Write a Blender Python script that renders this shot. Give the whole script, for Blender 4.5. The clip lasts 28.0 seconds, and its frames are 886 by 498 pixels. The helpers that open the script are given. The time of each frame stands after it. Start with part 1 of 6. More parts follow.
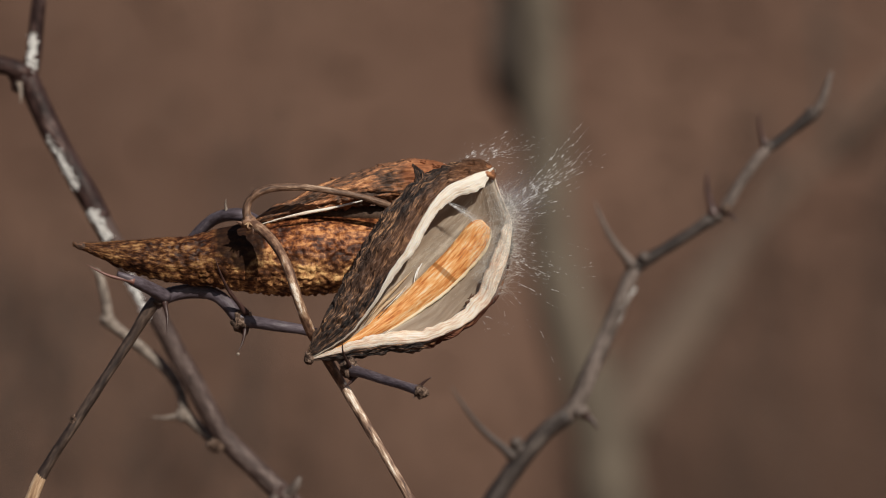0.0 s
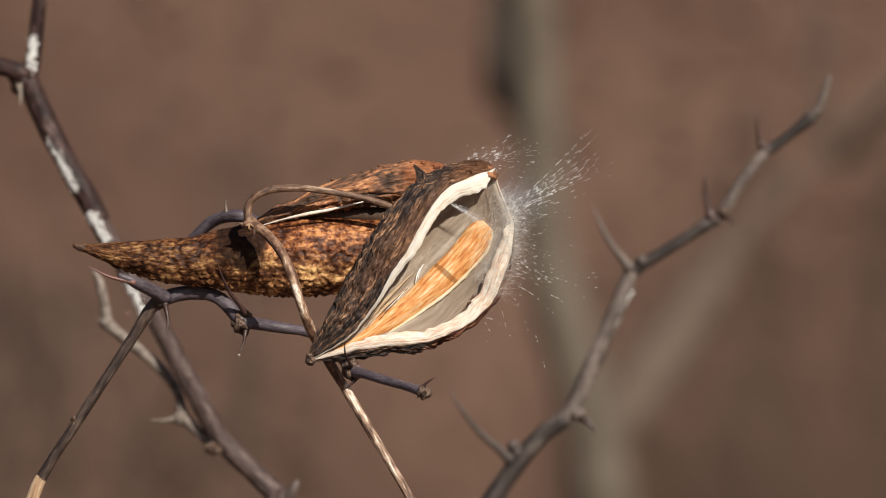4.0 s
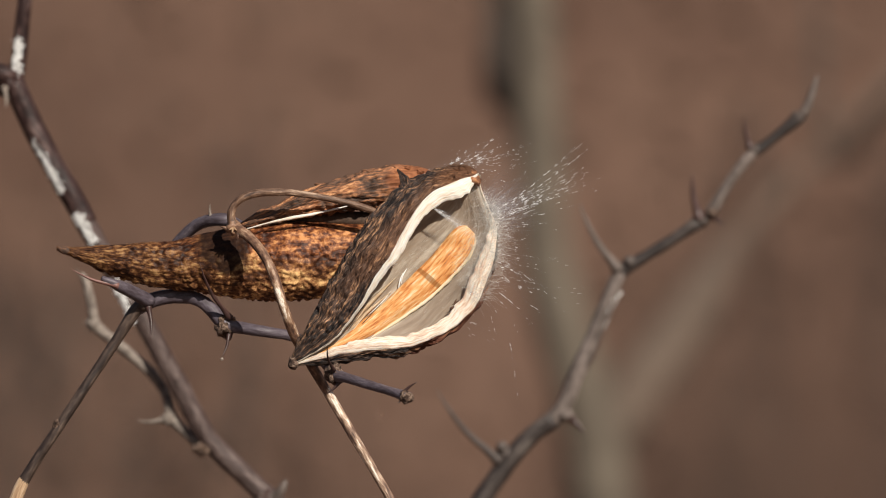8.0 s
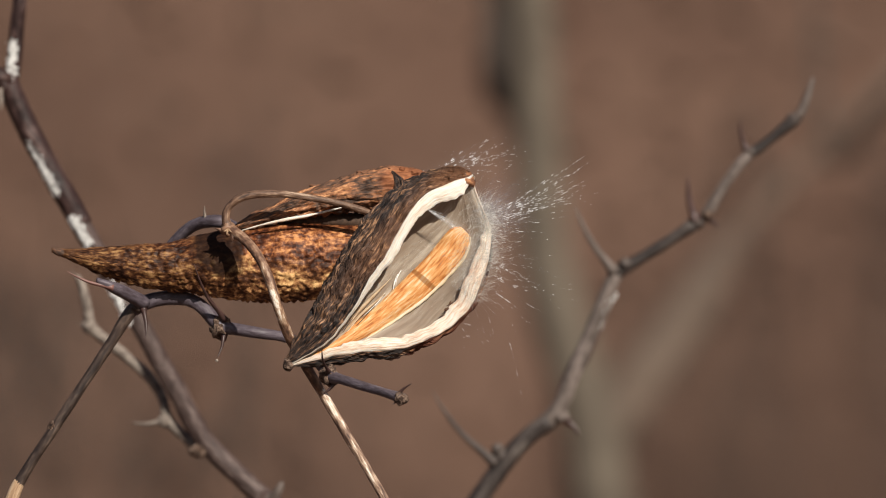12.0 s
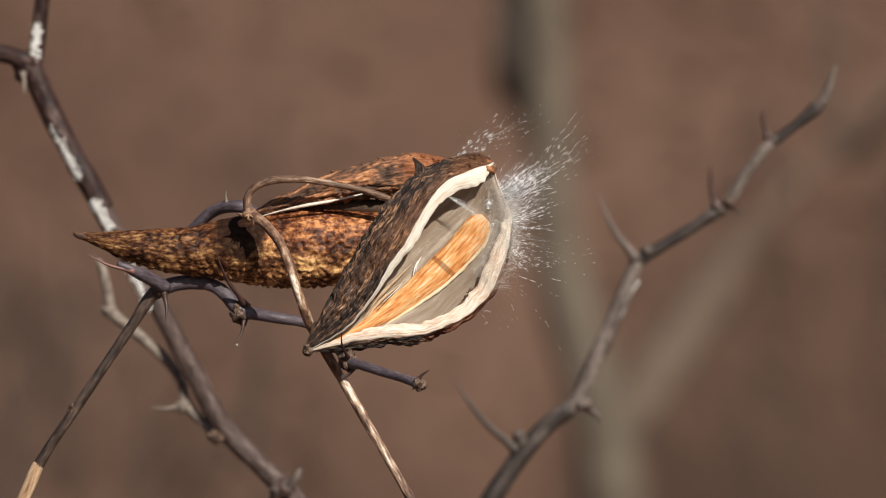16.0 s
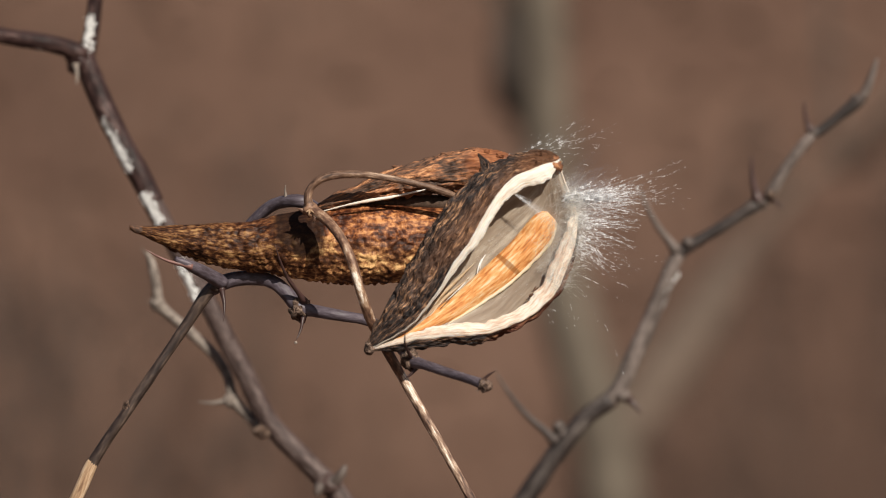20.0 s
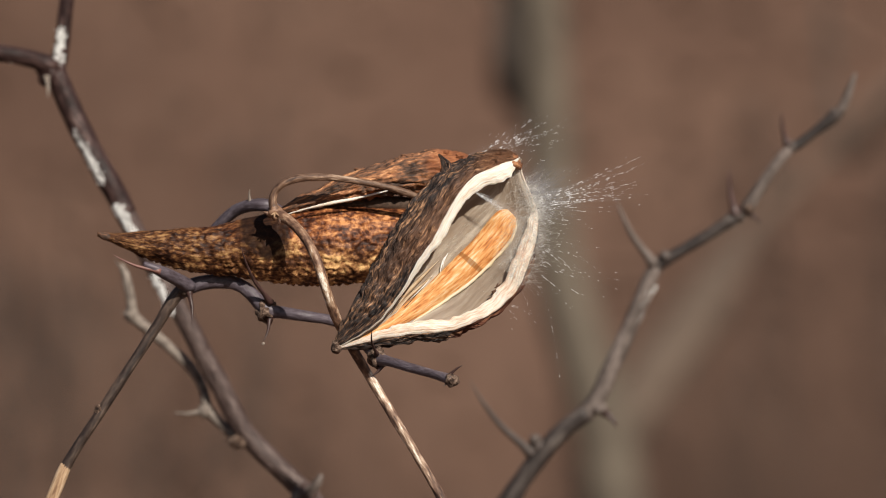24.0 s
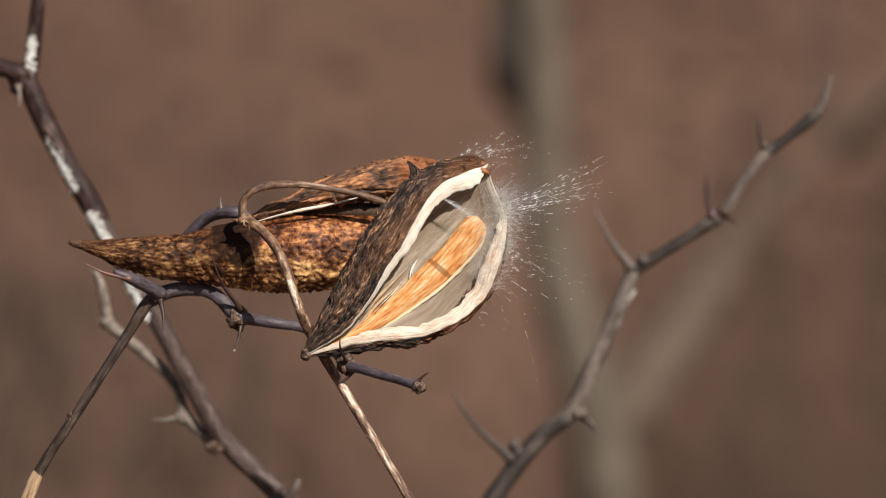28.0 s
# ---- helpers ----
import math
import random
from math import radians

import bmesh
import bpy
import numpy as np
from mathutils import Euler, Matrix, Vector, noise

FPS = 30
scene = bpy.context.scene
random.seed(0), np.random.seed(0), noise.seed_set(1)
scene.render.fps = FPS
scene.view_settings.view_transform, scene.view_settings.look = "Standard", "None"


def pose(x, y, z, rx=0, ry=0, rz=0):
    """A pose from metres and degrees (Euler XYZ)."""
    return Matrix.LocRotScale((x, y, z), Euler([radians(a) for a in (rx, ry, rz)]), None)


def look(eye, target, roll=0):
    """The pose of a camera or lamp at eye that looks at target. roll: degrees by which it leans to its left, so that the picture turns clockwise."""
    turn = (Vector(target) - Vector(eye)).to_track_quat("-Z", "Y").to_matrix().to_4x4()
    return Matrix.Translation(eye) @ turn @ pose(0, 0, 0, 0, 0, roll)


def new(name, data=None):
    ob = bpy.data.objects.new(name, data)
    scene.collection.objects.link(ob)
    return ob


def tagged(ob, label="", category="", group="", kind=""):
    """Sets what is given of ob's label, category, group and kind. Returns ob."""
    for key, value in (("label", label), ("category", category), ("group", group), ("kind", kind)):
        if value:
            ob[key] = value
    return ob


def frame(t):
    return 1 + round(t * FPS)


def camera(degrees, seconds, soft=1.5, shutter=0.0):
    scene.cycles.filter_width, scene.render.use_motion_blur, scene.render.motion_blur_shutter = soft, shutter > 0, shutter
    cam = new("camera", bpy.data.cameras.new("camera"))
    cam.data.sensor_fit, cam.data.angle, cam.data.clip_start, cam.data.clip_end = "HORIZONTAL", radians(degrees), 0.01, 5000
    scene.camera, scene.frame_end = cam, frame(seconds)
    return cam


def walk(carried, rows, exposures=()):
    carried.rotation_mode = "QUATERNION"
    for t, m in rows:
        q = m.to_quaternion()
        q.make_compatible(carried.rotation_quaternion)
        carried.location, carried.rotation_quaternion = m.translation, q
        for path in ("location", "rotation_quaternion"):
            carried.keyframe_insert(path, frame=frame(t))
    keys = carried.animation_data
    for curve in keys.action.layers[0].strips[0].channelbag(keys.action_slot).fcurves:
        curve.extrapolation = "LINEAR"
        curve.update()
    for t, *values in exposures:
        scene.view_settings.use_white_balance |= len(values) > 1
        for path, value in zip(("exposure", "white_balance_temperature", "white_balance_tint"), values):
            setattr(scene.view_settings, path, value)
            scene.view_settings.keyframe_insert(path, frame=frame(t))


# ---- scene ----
# A dried twining vine with two milkweed-like seed pods, caught in a thorny shrub
# on a leaf-covered slope. The long lens looks along +y; 1.4 m to the pods.
MM = 0.001

cam = camera(10.0, 28.0, 1.05)
cam.data.dof.use_dof = True
cam.data.dof.focus_distance = 1.378
cam.data.dof.aperture_fstop = 13.3
walk(cam, [
    (0, pose(0, -1.4, 1.25, 89.960, 0, 0.066)),
    (0.5, pose(0, -1.4, 1.25, 89.980, 0, -0.006)),
    (1, pose(0, -1.4, 1.25, 89.983, 0, -0.032)),
    (1.5, pose(0, -1.4, 1.25, 89.983, 0, -0.051)),
    (2, pose(0, -1.4, 1.25, 89.983, 0, -0.059)),
    (2.5, pose(0, -1.4, 1.25, 89.983, 0, -0.028)),
    (3, pose(0, -1.4, 1.25, 89.983, 0, -0.014)),
    (3.5, pose(0, -1.4, 1.25, 89.983, 0, -0.007)),
    (5.5, pose(0, -1.4, 1.25, 89.983, 0, 0.067)),
    (6, pose(0, -1.4, 1.25, 89.983, 0, -0.032)),
    (6.5, pose(0, -1.4, 1.25, 89.980, 0, 0.004)),
    (7, pose(0, -1.4, 1.25, 89.964, 0, 0.026)),
    (7.5, pose(0, -1.4, 1.25, 89.997, 0, -0.036)),
    (8, pose(0, -1.4, 1.25, 90.000, 0, 0.000)),
    (8.5, pose(0, -1.4, 1.25, 89.987, 0, -0.044)),
    (9, pose(0, -1.4, 1.25, 90.000, 0, -0.081)),
    (9.5, pose(0, -1.4, 1.25, 90.000, 0, -0.057)),
    (10, pose(0, -1.4, 1.25, 89.986, 0, -0.062)),
    (10.5, pose(0, -1.4, 1.25, 89.992, 0, -0.052)),
    (11, pose(0, -1.4, 1.25, 89.978, 0, -0.048)),
    (11.5, pose(0, -1.4, 1.25, 89.977, 0, -0.057)),
    (12, pose(0, -1.4, 1.25, 89.980, 0, -0.016)),
    (12.5, pose(0, -1.4, 1.25, 89.966, 0, 0.010)),
    (14.5, pose(0, -1.4, 1.25, 89.942, 0, 0.073)),
    (15, pose(0, -1.4, 1.25, 89.972, 0, 0.051)),
    (15.5, pose(0, -1.4, 1.25, 89.973, 0, 0.080)),
    (16, pose(0, -1.4, 1.25, 89.955, 0, 0.120)),
    (16.5, pose(0, -1.4, 1.25, 90.013, 0, 0.019)),
    (17, pose(0, -1.4, 1.25, 90.057, 0, 0.001)),
    (17.5, pose(0, -1.4, 1.25, 90.034, 0, 0.057)),
    (18, pose(0, -1.4, 1.25, 90.052, 0, 0.100)),
    (18.5, pose(0, -1.4, 1.25, 90.070, 0, 0.048)),
    (19, pose(0, -1.4, 1.25, 90.069, 0, 0.156)),
    (19.5, pose(0, -1.4, 1.25, 90.086, 0, 0.234)),
    (20, pose(0, -1.4, 1.25, 90.067, 0, 0.111)),
    (20.5, pose(0, -1.4, 1.25, 90.049, 0, 0.102)),
    (21, pose(0, -1.4, 1.25, 90.047, 0, 0.261)),
    (21.5, pose(0, -1.4, 1.25, 90.002, 0, 0.120)),
    (23.5, pose(0, -1.4, 1.25, 89.991, 0, 0.082)),
    (24, pose(0, -1.4, 1.25, 89.961, 0, 0.109)),
    (24.5, pose(0, -1.4, 1.25, 89.958, 0, 0.066)),
    (25, pose(0, -1.4, 1.25, 89.962, 0, 0.166)),
    (25.5, pose(0, -1.4, 1.25, 89.961, 0, 0.181)),
    (26, pose(0, -1.4, 1.25, 89.976, 0, 0.109)),
    (26.5, pose(0, -1.4, 1.25, 89.950, 0, 0.079)),
    (27, pose(0, -1.4, 1.25, 89.955, 0, 0.070)),
    (27.5, pose(0, -1.4, 1.25, 89.944, 0, 0.026)),
    (28, pose(0, -1.4, 1.25, 89.927, 0, 0.069)),
], exposures=[(0, -0.36), (0.5, -0.22), (1, -0.12), (2, 0.0), (28, 0.0)])

# ---- light ----
SUN = Vector((0.36, -0.73, 0.585)).normalized()
world = bpy.data.worlds.new("sky")
scene.world = world
world.use_nodes = True
wn = world.node_tree
sky = wn.nodes.new("ShaderNodeTexSky")
sky.sky_type = "NISHITA"
sky.sun_disc = False
sky.sun_elevation = math.asin(SUN.z)
sky.sun_rotation = math.atan2(SUN.x, SUN.y)
wn.links.new(sky.outputs[0], wn.nodes["Background"].inputs[0])
wn.nodes["Background"].inputs[1].default_value = 0.045
sun = new("sun", bpy.data.lights.new("sun", "SUN"))
sun.data.energy = 5.0
sun.data.angle = radians(0.53)
sun.data.color = (1.0, 0.93, 0.82)
sun.matrix_world = look(SUN * 20, (0, 0, 0))


# ---- materials ----
def surface(name, colours, scale, stretch=(1, 1, 1), rough=0.7, fine=4.0, bump=0.4, coords="UV",
            gloss=0.4, detail=6.0, speckle=0.25, subsurface=0.0, sheen=0.0, deep=0.0006, cracks=None):
    """Two noises, coarse and fine, through a ramp of colours [(place, rgb)], with relief. UV is in metres along and around."""
    m = bpy.data.materials.new(name)
    m.use_nodes = True
    n, l = m.node_tree.nodes, m.node_tree.links
    bsdf = n["Principled BSDF"]
    tc = n.new("ShaderNodeTexCoord")
    mp = n.new("ShaderNodeMapping")
    mp.inputs["Scale"].default_value = stretch
    l.new(tc.outputs[coords], mp.inputs[0])
    a = n.new("ShaderNodeTexNoise")
    a.inputs["Scale"].default_value, a.inputs["Detail"].default_value, a.inputs["Roughness"].default_value = scale, detail, 0.6
    b = n.new("ShaderNodeTexNoise")
    b.inputs["Scale"].default_value, b.inputs["Detail"].default_value, b.inputs["Roughness"].default_value = scale * fine, 4, 0.65
    l.new(mp.outputs[0], a.inputs["Vector"])
    l.new(mp.outputs[0], b.inputs["Vector"])
    mix = n.new("ShaderNodeMix")
    mix.inputs[0].default_value = speckle
    l.new(a.outputs["Fac"], mix.inputs[2])
    l.new(b.outputs["Fac"], mix.inputs[3])
    ramp = n.new("ShaderNodeValToRGB")
    e = ramp.color_ramp.elements
    while len(e) < len(colours):
        e.new(0.5)
    for k, (p, c) in zip(e, colours):
        k.position, k.color = p, (*c, 1)
    l.new(mix.outputs[0], ramp.inputs[0])
    l.new(ramp.outputs[0], bsdf.inputs["Base Color"])
    if cracks:  # (scale, width, colour): dark fissures along the grain
        cn = n.new("ShaderNodeTexNoise")
        cn.inputs["Scale"].default_value, cn.inputs["Detail"].default_value, cn.inputs["Distortion"].default_value = cracks[0], 4, 0.6
        l.new(mp.outputs[0], cn.inputs["Vector"])
        mid = n.new("ShaderNodeMath")
        mid.operation = "SUBTRACT"
        mid.inputs[1].default_value = 0.5
        l.new(cn.outputs["Fac"], mid.inputs[0])
        far = n.new("ShaderNodeMath")
        far.operation = "ABSOLUTE"
        l.new(mid.outputs[0], far.inputs[0])
        gap = n.new("ShaderNodeMapRange")
        gap.inputs["From Max"].default_value = cracks[1]
        gap.interpolation_type = "SMOOTHSTEP"
        gap.inputs["To Min"].default_value = 0.4
        l.new(far.outputs[0], gap.inputs["Value"])
        tint = n.new("ShaderNodeMix")
        tint.data_type = "RGBA"
        tint.inputs[6].default_value = (*cracks[2], 1)
        l.new(gap.outputs[0], tint.inputs[0])
        l.new(ramp.outputs[0], tint.inputs[7])
        l.new(tint.outputs[2], bsdf.inputs["Base Color"])
    bsdf.inputs["Roughness"].default_value = rough
    bsdf.inputs["Specular IOR Level"].default_value = gloss
    if subsurface:
        bsdf.inputs["Subsurface Weight"].default_value = subsurface
        bsdf.inputs["Subsurface Radius"].default_value = (0.002, 0.0015, 0.001)
        bsdf.inputs["Subsurface Scale"].default_value = 1.0
    if sheen:
        bsdf.inputs["Sheen Weight"].default_value = sheen
    if bump:
        bp = n.new("ShaderNodeBump")
        bp.inputs["Strength"].default_value = bump
        bp.inputs["Distance"].default_value = deep
        l.new(mix.outputs[0], bp.inputs["Height"])
        if cracks:
            cb = n.new("ShaderNodeBump")
            cb.inputs["Strength"].default_value = 0.8
            cb.inputs["Distance"].default_value = 0.0008
            l.new(gap.outputs[0], cb.inputs["Height"])
            l.new(bp.outputs[0], cb.inputs["Normal"])
            bp = cb
        l.new(bp.outputs[0], bsdf.inputs["Normal"])
    return m


def stained_or_shaded(m, centre, reach, colour, strength=0.93, soft=0.25, turn=0.0, edge=5, wash=False):
    """A patch with a ragged edge, a stain or painted shade, about a point of the thing's own space; a wash lets the
    grain show through.
    """
    n, l = m.node_tree.nodes, m.node_tree.links
    bsdf = n["Principled BSDF"]
    old = bsdf.inputs["Base Color"].links[0].from_socket
    tc = n.new("ShaderNodeTexCoord")
    mp = n.new("ShaderNodeMapping")
    mp.vector_type = "TEXTURE"
    mp.inputs["Location"].default_value = centre
    mp.inputs["Scale"].default_value = reach
    mp.inputs["Rotation"].default_value = (0, radians(turn), 0)
    l.new(tc.outputs["Object"], mp.inputs[0])
    ragged = n.new("ShaderNodeTexNoise")
    ragged.inputs["Scale"].default_value = 1.6
    ragged.inputs["Detail"].default_value = edge
    l.new(mp.outputs[0], ragged.inputs["Vector"])
    length = n.new("ShaderNodeVectorMath")
    length.operation = "LENGTH"
    l.new(mp.outputs[0], length.inputs[0])
    add = n.new("ShaderNodeMath")
    add.operation = "ADD"
    l.new(length.outputs["Value"], add.inputs[0])
    l.new(ragged.outputs["Fac"], add.inputs[1])
    ramp = n.new("ShaderNodeMapRange")
    ramp.inputs["From Min"].default_value, ramp.inputs["From Max"].default_value = 1.30, 1.30 + soft
    ramp.inputs["To Min"].default_value, ramp.inputs["To Max"].default_value = strength, 0.0
    l.new(add.outputs[0], ramp.inputs["Value"])
    mix = n.new("ShaderNodeMix")
    mix.data_type = "RGBA"
    mix.blend_type = "MULTIPLY" if wash else "MIX"
    l.new(ramp.outputs[0], mix.inputs[0])
    l.new(old, mix.inputs[6])
    mix.inputs[7].default_value = (*colour, 1)
    l.new(mix.outputs[2], bsdf.inputs["Base Color"])
    dull = n.new("ShaderNodeMapRange")
    dull.inputs["To Min"].default_value, dull.inputs["To Max"].default_value = bsdf.inputs["Specular IOR Level"].default_value, 0.05
    l.new(ramp.outputs[0], dull.inputs["Value"])
    l.new(dull.outputs[0], bsdf.inputs["Specular IOR Level"])
    return m


BARK = surface("purple_grey_bark", [(0.36, (0.050, 0.036, 0.042)), (0.48, (0.090, 0.071, 0.084)), (0.56, (0.122, 0.100, 0.120)), (0.66, (0.20, 0.165, 0.175))], 330, (0.35, 1, 1), 0.5, 4, 0.4, speckle=0.4, deep=0.0005)
BARK_RED = surface("red_brown_bark", [(0.38, (0.020, 0.010, 0.008)), (0.49, (0.068, 0.041, 0.035)), (0.57, (0.120, 0.083, 0.073)), (0.66, (0.25, 0.19, 0.17))], 260, (0.3, 1, 1), 0.55, 4, 0.7, speckle=0.4, deep=0.0008)
BARK_DARK = surface("dark_stem_bark", [(0.38, (0.016, 0.010, 0.009)), (0.50, (0.052, 0.034, 0.027)), (0.58, (0.105, 0.072, 0.056)), (0.70, (0.19, 0.14, 0.112))], 200, (0.3, 1, 1), 0.5, 4, 0.7, speckle=0.3, deep=0.0008)
BARK_TAN = surface("tan_stem_skin", [(0.36, (0.20, 0.11, 0.06)), (0.5, (0.46, 0.30, 0.18)), (0.64, (0.66, 0.49, 0.34))], 240, (0.3, 1, 1), 0.6, 4, 0.5)
BARK_PALE = surface("pale_grey_bark", [(0.36, (0.13, 0.10, 0.085)), (0.5, (0.30, 0.25, 0.21)), (0.64, (0.50, 0.44, 0.37))], 240, (0.5, 1, 1), 0.8, 4, 0.7, speckle=0.4)
BARK_REAR = surface("grey_twig_bark", [(0.38, (0.085, 0.066, 0.056)), (0.5, (0.21, 0.172, 0.146)), (0.62, (0.38, 0.325, 0.28))], 200, (0.5, 1, 1), 0.8, 4, 0.7, speckle=0.4)
BARK_FAR = surface("grey_brown_bark", [(0.38, (0.030, 0.022, 0.020)), (0.49, (0.085, 0.066, 0.058)), (0.57, (0.155, 0.125, 0.11)), (0.67, (0.32, 0.27, 0.24))], 90, (0.5, 1, 1), 0.65, 5, 0.6, speckle=0.3)
BARK_RPALE = surface("pale_brown_bark", [(0.38, (0.058, 0.043, 0.037)), (0.49, (0.145, 0.114, 0.099)), (0.57, (0.225, 0.178, 0.158)), (0.67, (0.40, 0.33, 0.29))], 120, (0.5, 1, 1), 0.65, 5, 0.6, speckle=0.3)
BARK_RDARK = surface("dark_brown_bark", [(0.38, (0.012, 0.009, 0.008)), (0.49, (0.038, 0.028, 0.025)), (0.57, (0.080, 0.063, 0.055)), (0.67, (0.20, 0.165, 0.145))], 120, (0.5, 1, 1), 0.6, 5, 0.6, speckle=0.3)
KNOT = surface("corky_node", [(0.40, (0.026, 0.014, 0.010)), (0.5, (0.125, 0.074, 0.052)), (0.62, (0.37, 0.26, 0.195))], 750, rough=0.85, coords="Object", bump=1.0, deep=0.0016)
THORN = surface("dark_thorn", [(0.38, (0.022, 0.012, 0.010)), (0.52, (0.075, 0.038, 0.034)), (0.66, (0.22, 0.15, 0.13))], 220, (0.3, 1, 1), 0.42, 4, 0.3)
THORN_RED = surface("reddish_thorn", [(0.38, (0.12, 0.05, 0.04)), (0.52, (0.24, 0.12, 0.10)), (0.66, (0.36, 0.24, 0.20))], 220, (0.3, 1, 1), 0.45, 4, 0.3)
LICHEN = surface("white_crust", [(0.2, (0.66, 0.64, 0.62)), (0.5, (0.86, 0.85, 0.83)), (0.7, (0.93, 0.92, 0.91))], 900, rough=0.95, coords="Object", bump=0.8)
VINE = surface("dried_vine_skin", [(0.39, (0.030, 0.016, 0.012)), (0.445, (0.115, 0.060, 0.041)), (0.50, (0.26, 0.145, 0.090)), (0.55, (0.50, 0.34, 0.23)), (0.595, (0.92, 0.83, 0.72))], 110, (0.45, 1, 1), 0.5, 6, 0.9, speckle=0.42, deep=0.0008)
VINE_PALE = surface("peeling_tan_vine_skin", [(0.41, (0.050, 0.027, 0.022)), (0.465, (0.17, 0.098, 0.070)), (0.52, (0.36, 0.23, 0.16)), (0.56, (0.64, 0.48, 0.36)), (0.60, (0.92, 0.85, 0.76))], 120, (0.4, 1, 1), 0.55, 6, 0.9, speckle=0.42, deep=0.0008)
PEDICEL = surface("brown_dried_stalk", [(0.39, (0.040, 0.020, 0.014)), (0.46, (0.125, 0.068, 0.044)), (0.53, (0.23, 0.135, 0.086)), (0.62, (0.58, 0.42, 0.30))], 170, (0.35, 1, 1), 0.5, 6, 0.9, speckle=0.42, deep=0.0008)
HUSK = surface("warty_golden_husk", [(0.40, (0.046, 0.018, 0.009)), (0.47, (0.140, 0.056, 0.025)), (0.54, (0.42, 0.205, 0.085)), (0.61, (0.92, 0.57, 0.25))], 155, (0.8, 1, 1), 0.5, 4, 0.7, gloss=0.2, speckle=0.45, deep=0.0006)
stained_or_shaded(HUSK, (-0.030, -0.006, 0.0195), (0.027, 0.03, 0.0130), (0.34, 0.29, 0.27), 0.9, 0.6, wash=True)
stained_or_shaded(HUSK, (0.016, -0.006, 0.0262), (0.032, 0.03, 0.0085), (0.62, 0.42, 0.36), 0.9, 0.6, wash=True)
stained_or_shaded(HUSK, (-0.0022, -0.009, 0.0215), (0.0085, 0.02, 0.0088), (0.022, 0.012, 0.009), 0.92, 0.22, edge=1.5)
HUSK_TOP = surface("streaked_brown_husk", [(0.40, (0.036, 0.024, 0.020)), (0.475, (0.125, 0.070, 0.047)), (0.54, (0.34, 0.145, 0.070)), (0.62, (0.74, 0.38, 0.185))], 150, (0.45, 1, 1), 0.55, 6, 0.9, gloss=0.2, speckle=0.45, deep=0.0012)
stained_or_shaded(HUSK_TOP, (0.05079, -0.002, 0.04012), (0.0075, 0.02, 0.0045), (0.26, 0.085, 0.035), 0.6, 0.5)
SHELL = surface("dark_ridged_shell", [(0.415, (0.011, 0.009, 0.010)), (0.48, (0.048, 0.035, 0.031)), (0.535, (0.140, 0.080, 0.055)), (0.60, (0.56, 0.31, 0.17))], 380, (0.20, 1, 1), 0.5, 5, 1.0, gloss=0.32, speckle=0.5, deep=0.0012, cracks=(560, 0.03, (0.013, 0.010, 0.010)))
stained_or_shaded(SHELL, (0.05351, -0.022, 0.03155), (0.026, 0.03, 0.0040), (0.26, 0.115, 0.055), 0.33, 0.8, -44)
stained_or_shaded(SHELL, (0.0632, -0.02, 0.04018), (0.0060, 0.02, 0.0030), (0.30, 0.12, 0.05), 0.32, 0.6)
stained_or_shaded(SHELL, (0.0630, -0.019, -0.0010), (0.036, 0.03, 0.0050), (0.19, 0.060, 0.034), 0.6, 0.6, -44)
BARK_UPPER = surface("dark_red_bark", [(0.38, (0.012, 0.006, 0.006)), (0.50, (0.038, 0.020, 0.018)), (0.58, (0.085, 0.050, 0.045)), (0.68, (0.20, 0.14, 0.125))], 240, (0.3, 1, 1), 0.45, 4, 0.7, gloss=0.22, speckle=0.38, deep=0.0008)
RIM = surface("cream_cut_edge", [(0.34, (0.66, 0.46, 0.34)), (0.43, (0.84, 0.71, 0.58)), (0.52, (0.91, 0.84, 0.74)), (0.62, (0.94, 0.90, 0.83))], 300, (0.16, 1, 1), 0.6, 4, 0.8, subsurface=0.15, speckle=0.45, deep=0.0008)
RIM_PINK = surface("pinkish_cut_edge", [(0.36, (0.60, 0.36, 0.25)), (0.45, (0.80, 0.60, 0.46)), (0.53, (0.90, 0.79, 0.67)), (0.62, (0.94, 0.88, 0.80))], 300, (0.25, 1, 1), 0.6, 4, 0.9, subsurface=0.15, speckle=0.45, deep=0.0008)
STRAND = surface("white_strand", [(0.3, (0.82, 0.80, 0.77)), (0.7, (0.93, 0.92, 0.90))], 500, (0.2, 1, 1), 0.35, 3, 0.3, gloss=0.7)
LINING = surface("satin_lining", [(0.36, (0.225, 0.160, 0.110)), (0.46, (0.295, 0.224, 0.166)), (0.54, (0.36, 0.288, 0.222)), (0.64, (0.55, 0.47, 0.38))], 200, (0.10, 1, 1), 0.32, 4, 0.35, gloss=0.55, sheen=0.35, subsurface=0.25, speckle=0.4)
STRIP = surface("orange_placenta", [(0.36, (0.44, 0.13, 0.035)), (0.45, (0.74, 0.30, 0.09)), (0.53, (0.86, 0.47, 0.19)), (0.60, (0.93, 0.70, 0.45))], 250, (0.25, 1, 1), 0.5, 4, 0.7, subsurface=0.1, speckle=0.42, deep=0.0008)
stained_or_shaded(STRIP, (0.05442, -0.01928, 0.01298), (0.0056, 0.02, 0.00075), (0.30, 0.12, 0.04), 0.72, 0.45, 40)
STRIP_EDGE = surface("pale_papery_edge", [(0.3, (0.70, 0.48, 0.27)), (0.5, (0.86, 0.70, 0.48)), (0.7, (0.90, 0.82, 0.68))], 260, (0.2, 1, 1), 0.5, 5, 0.3, subsurface=0.2)
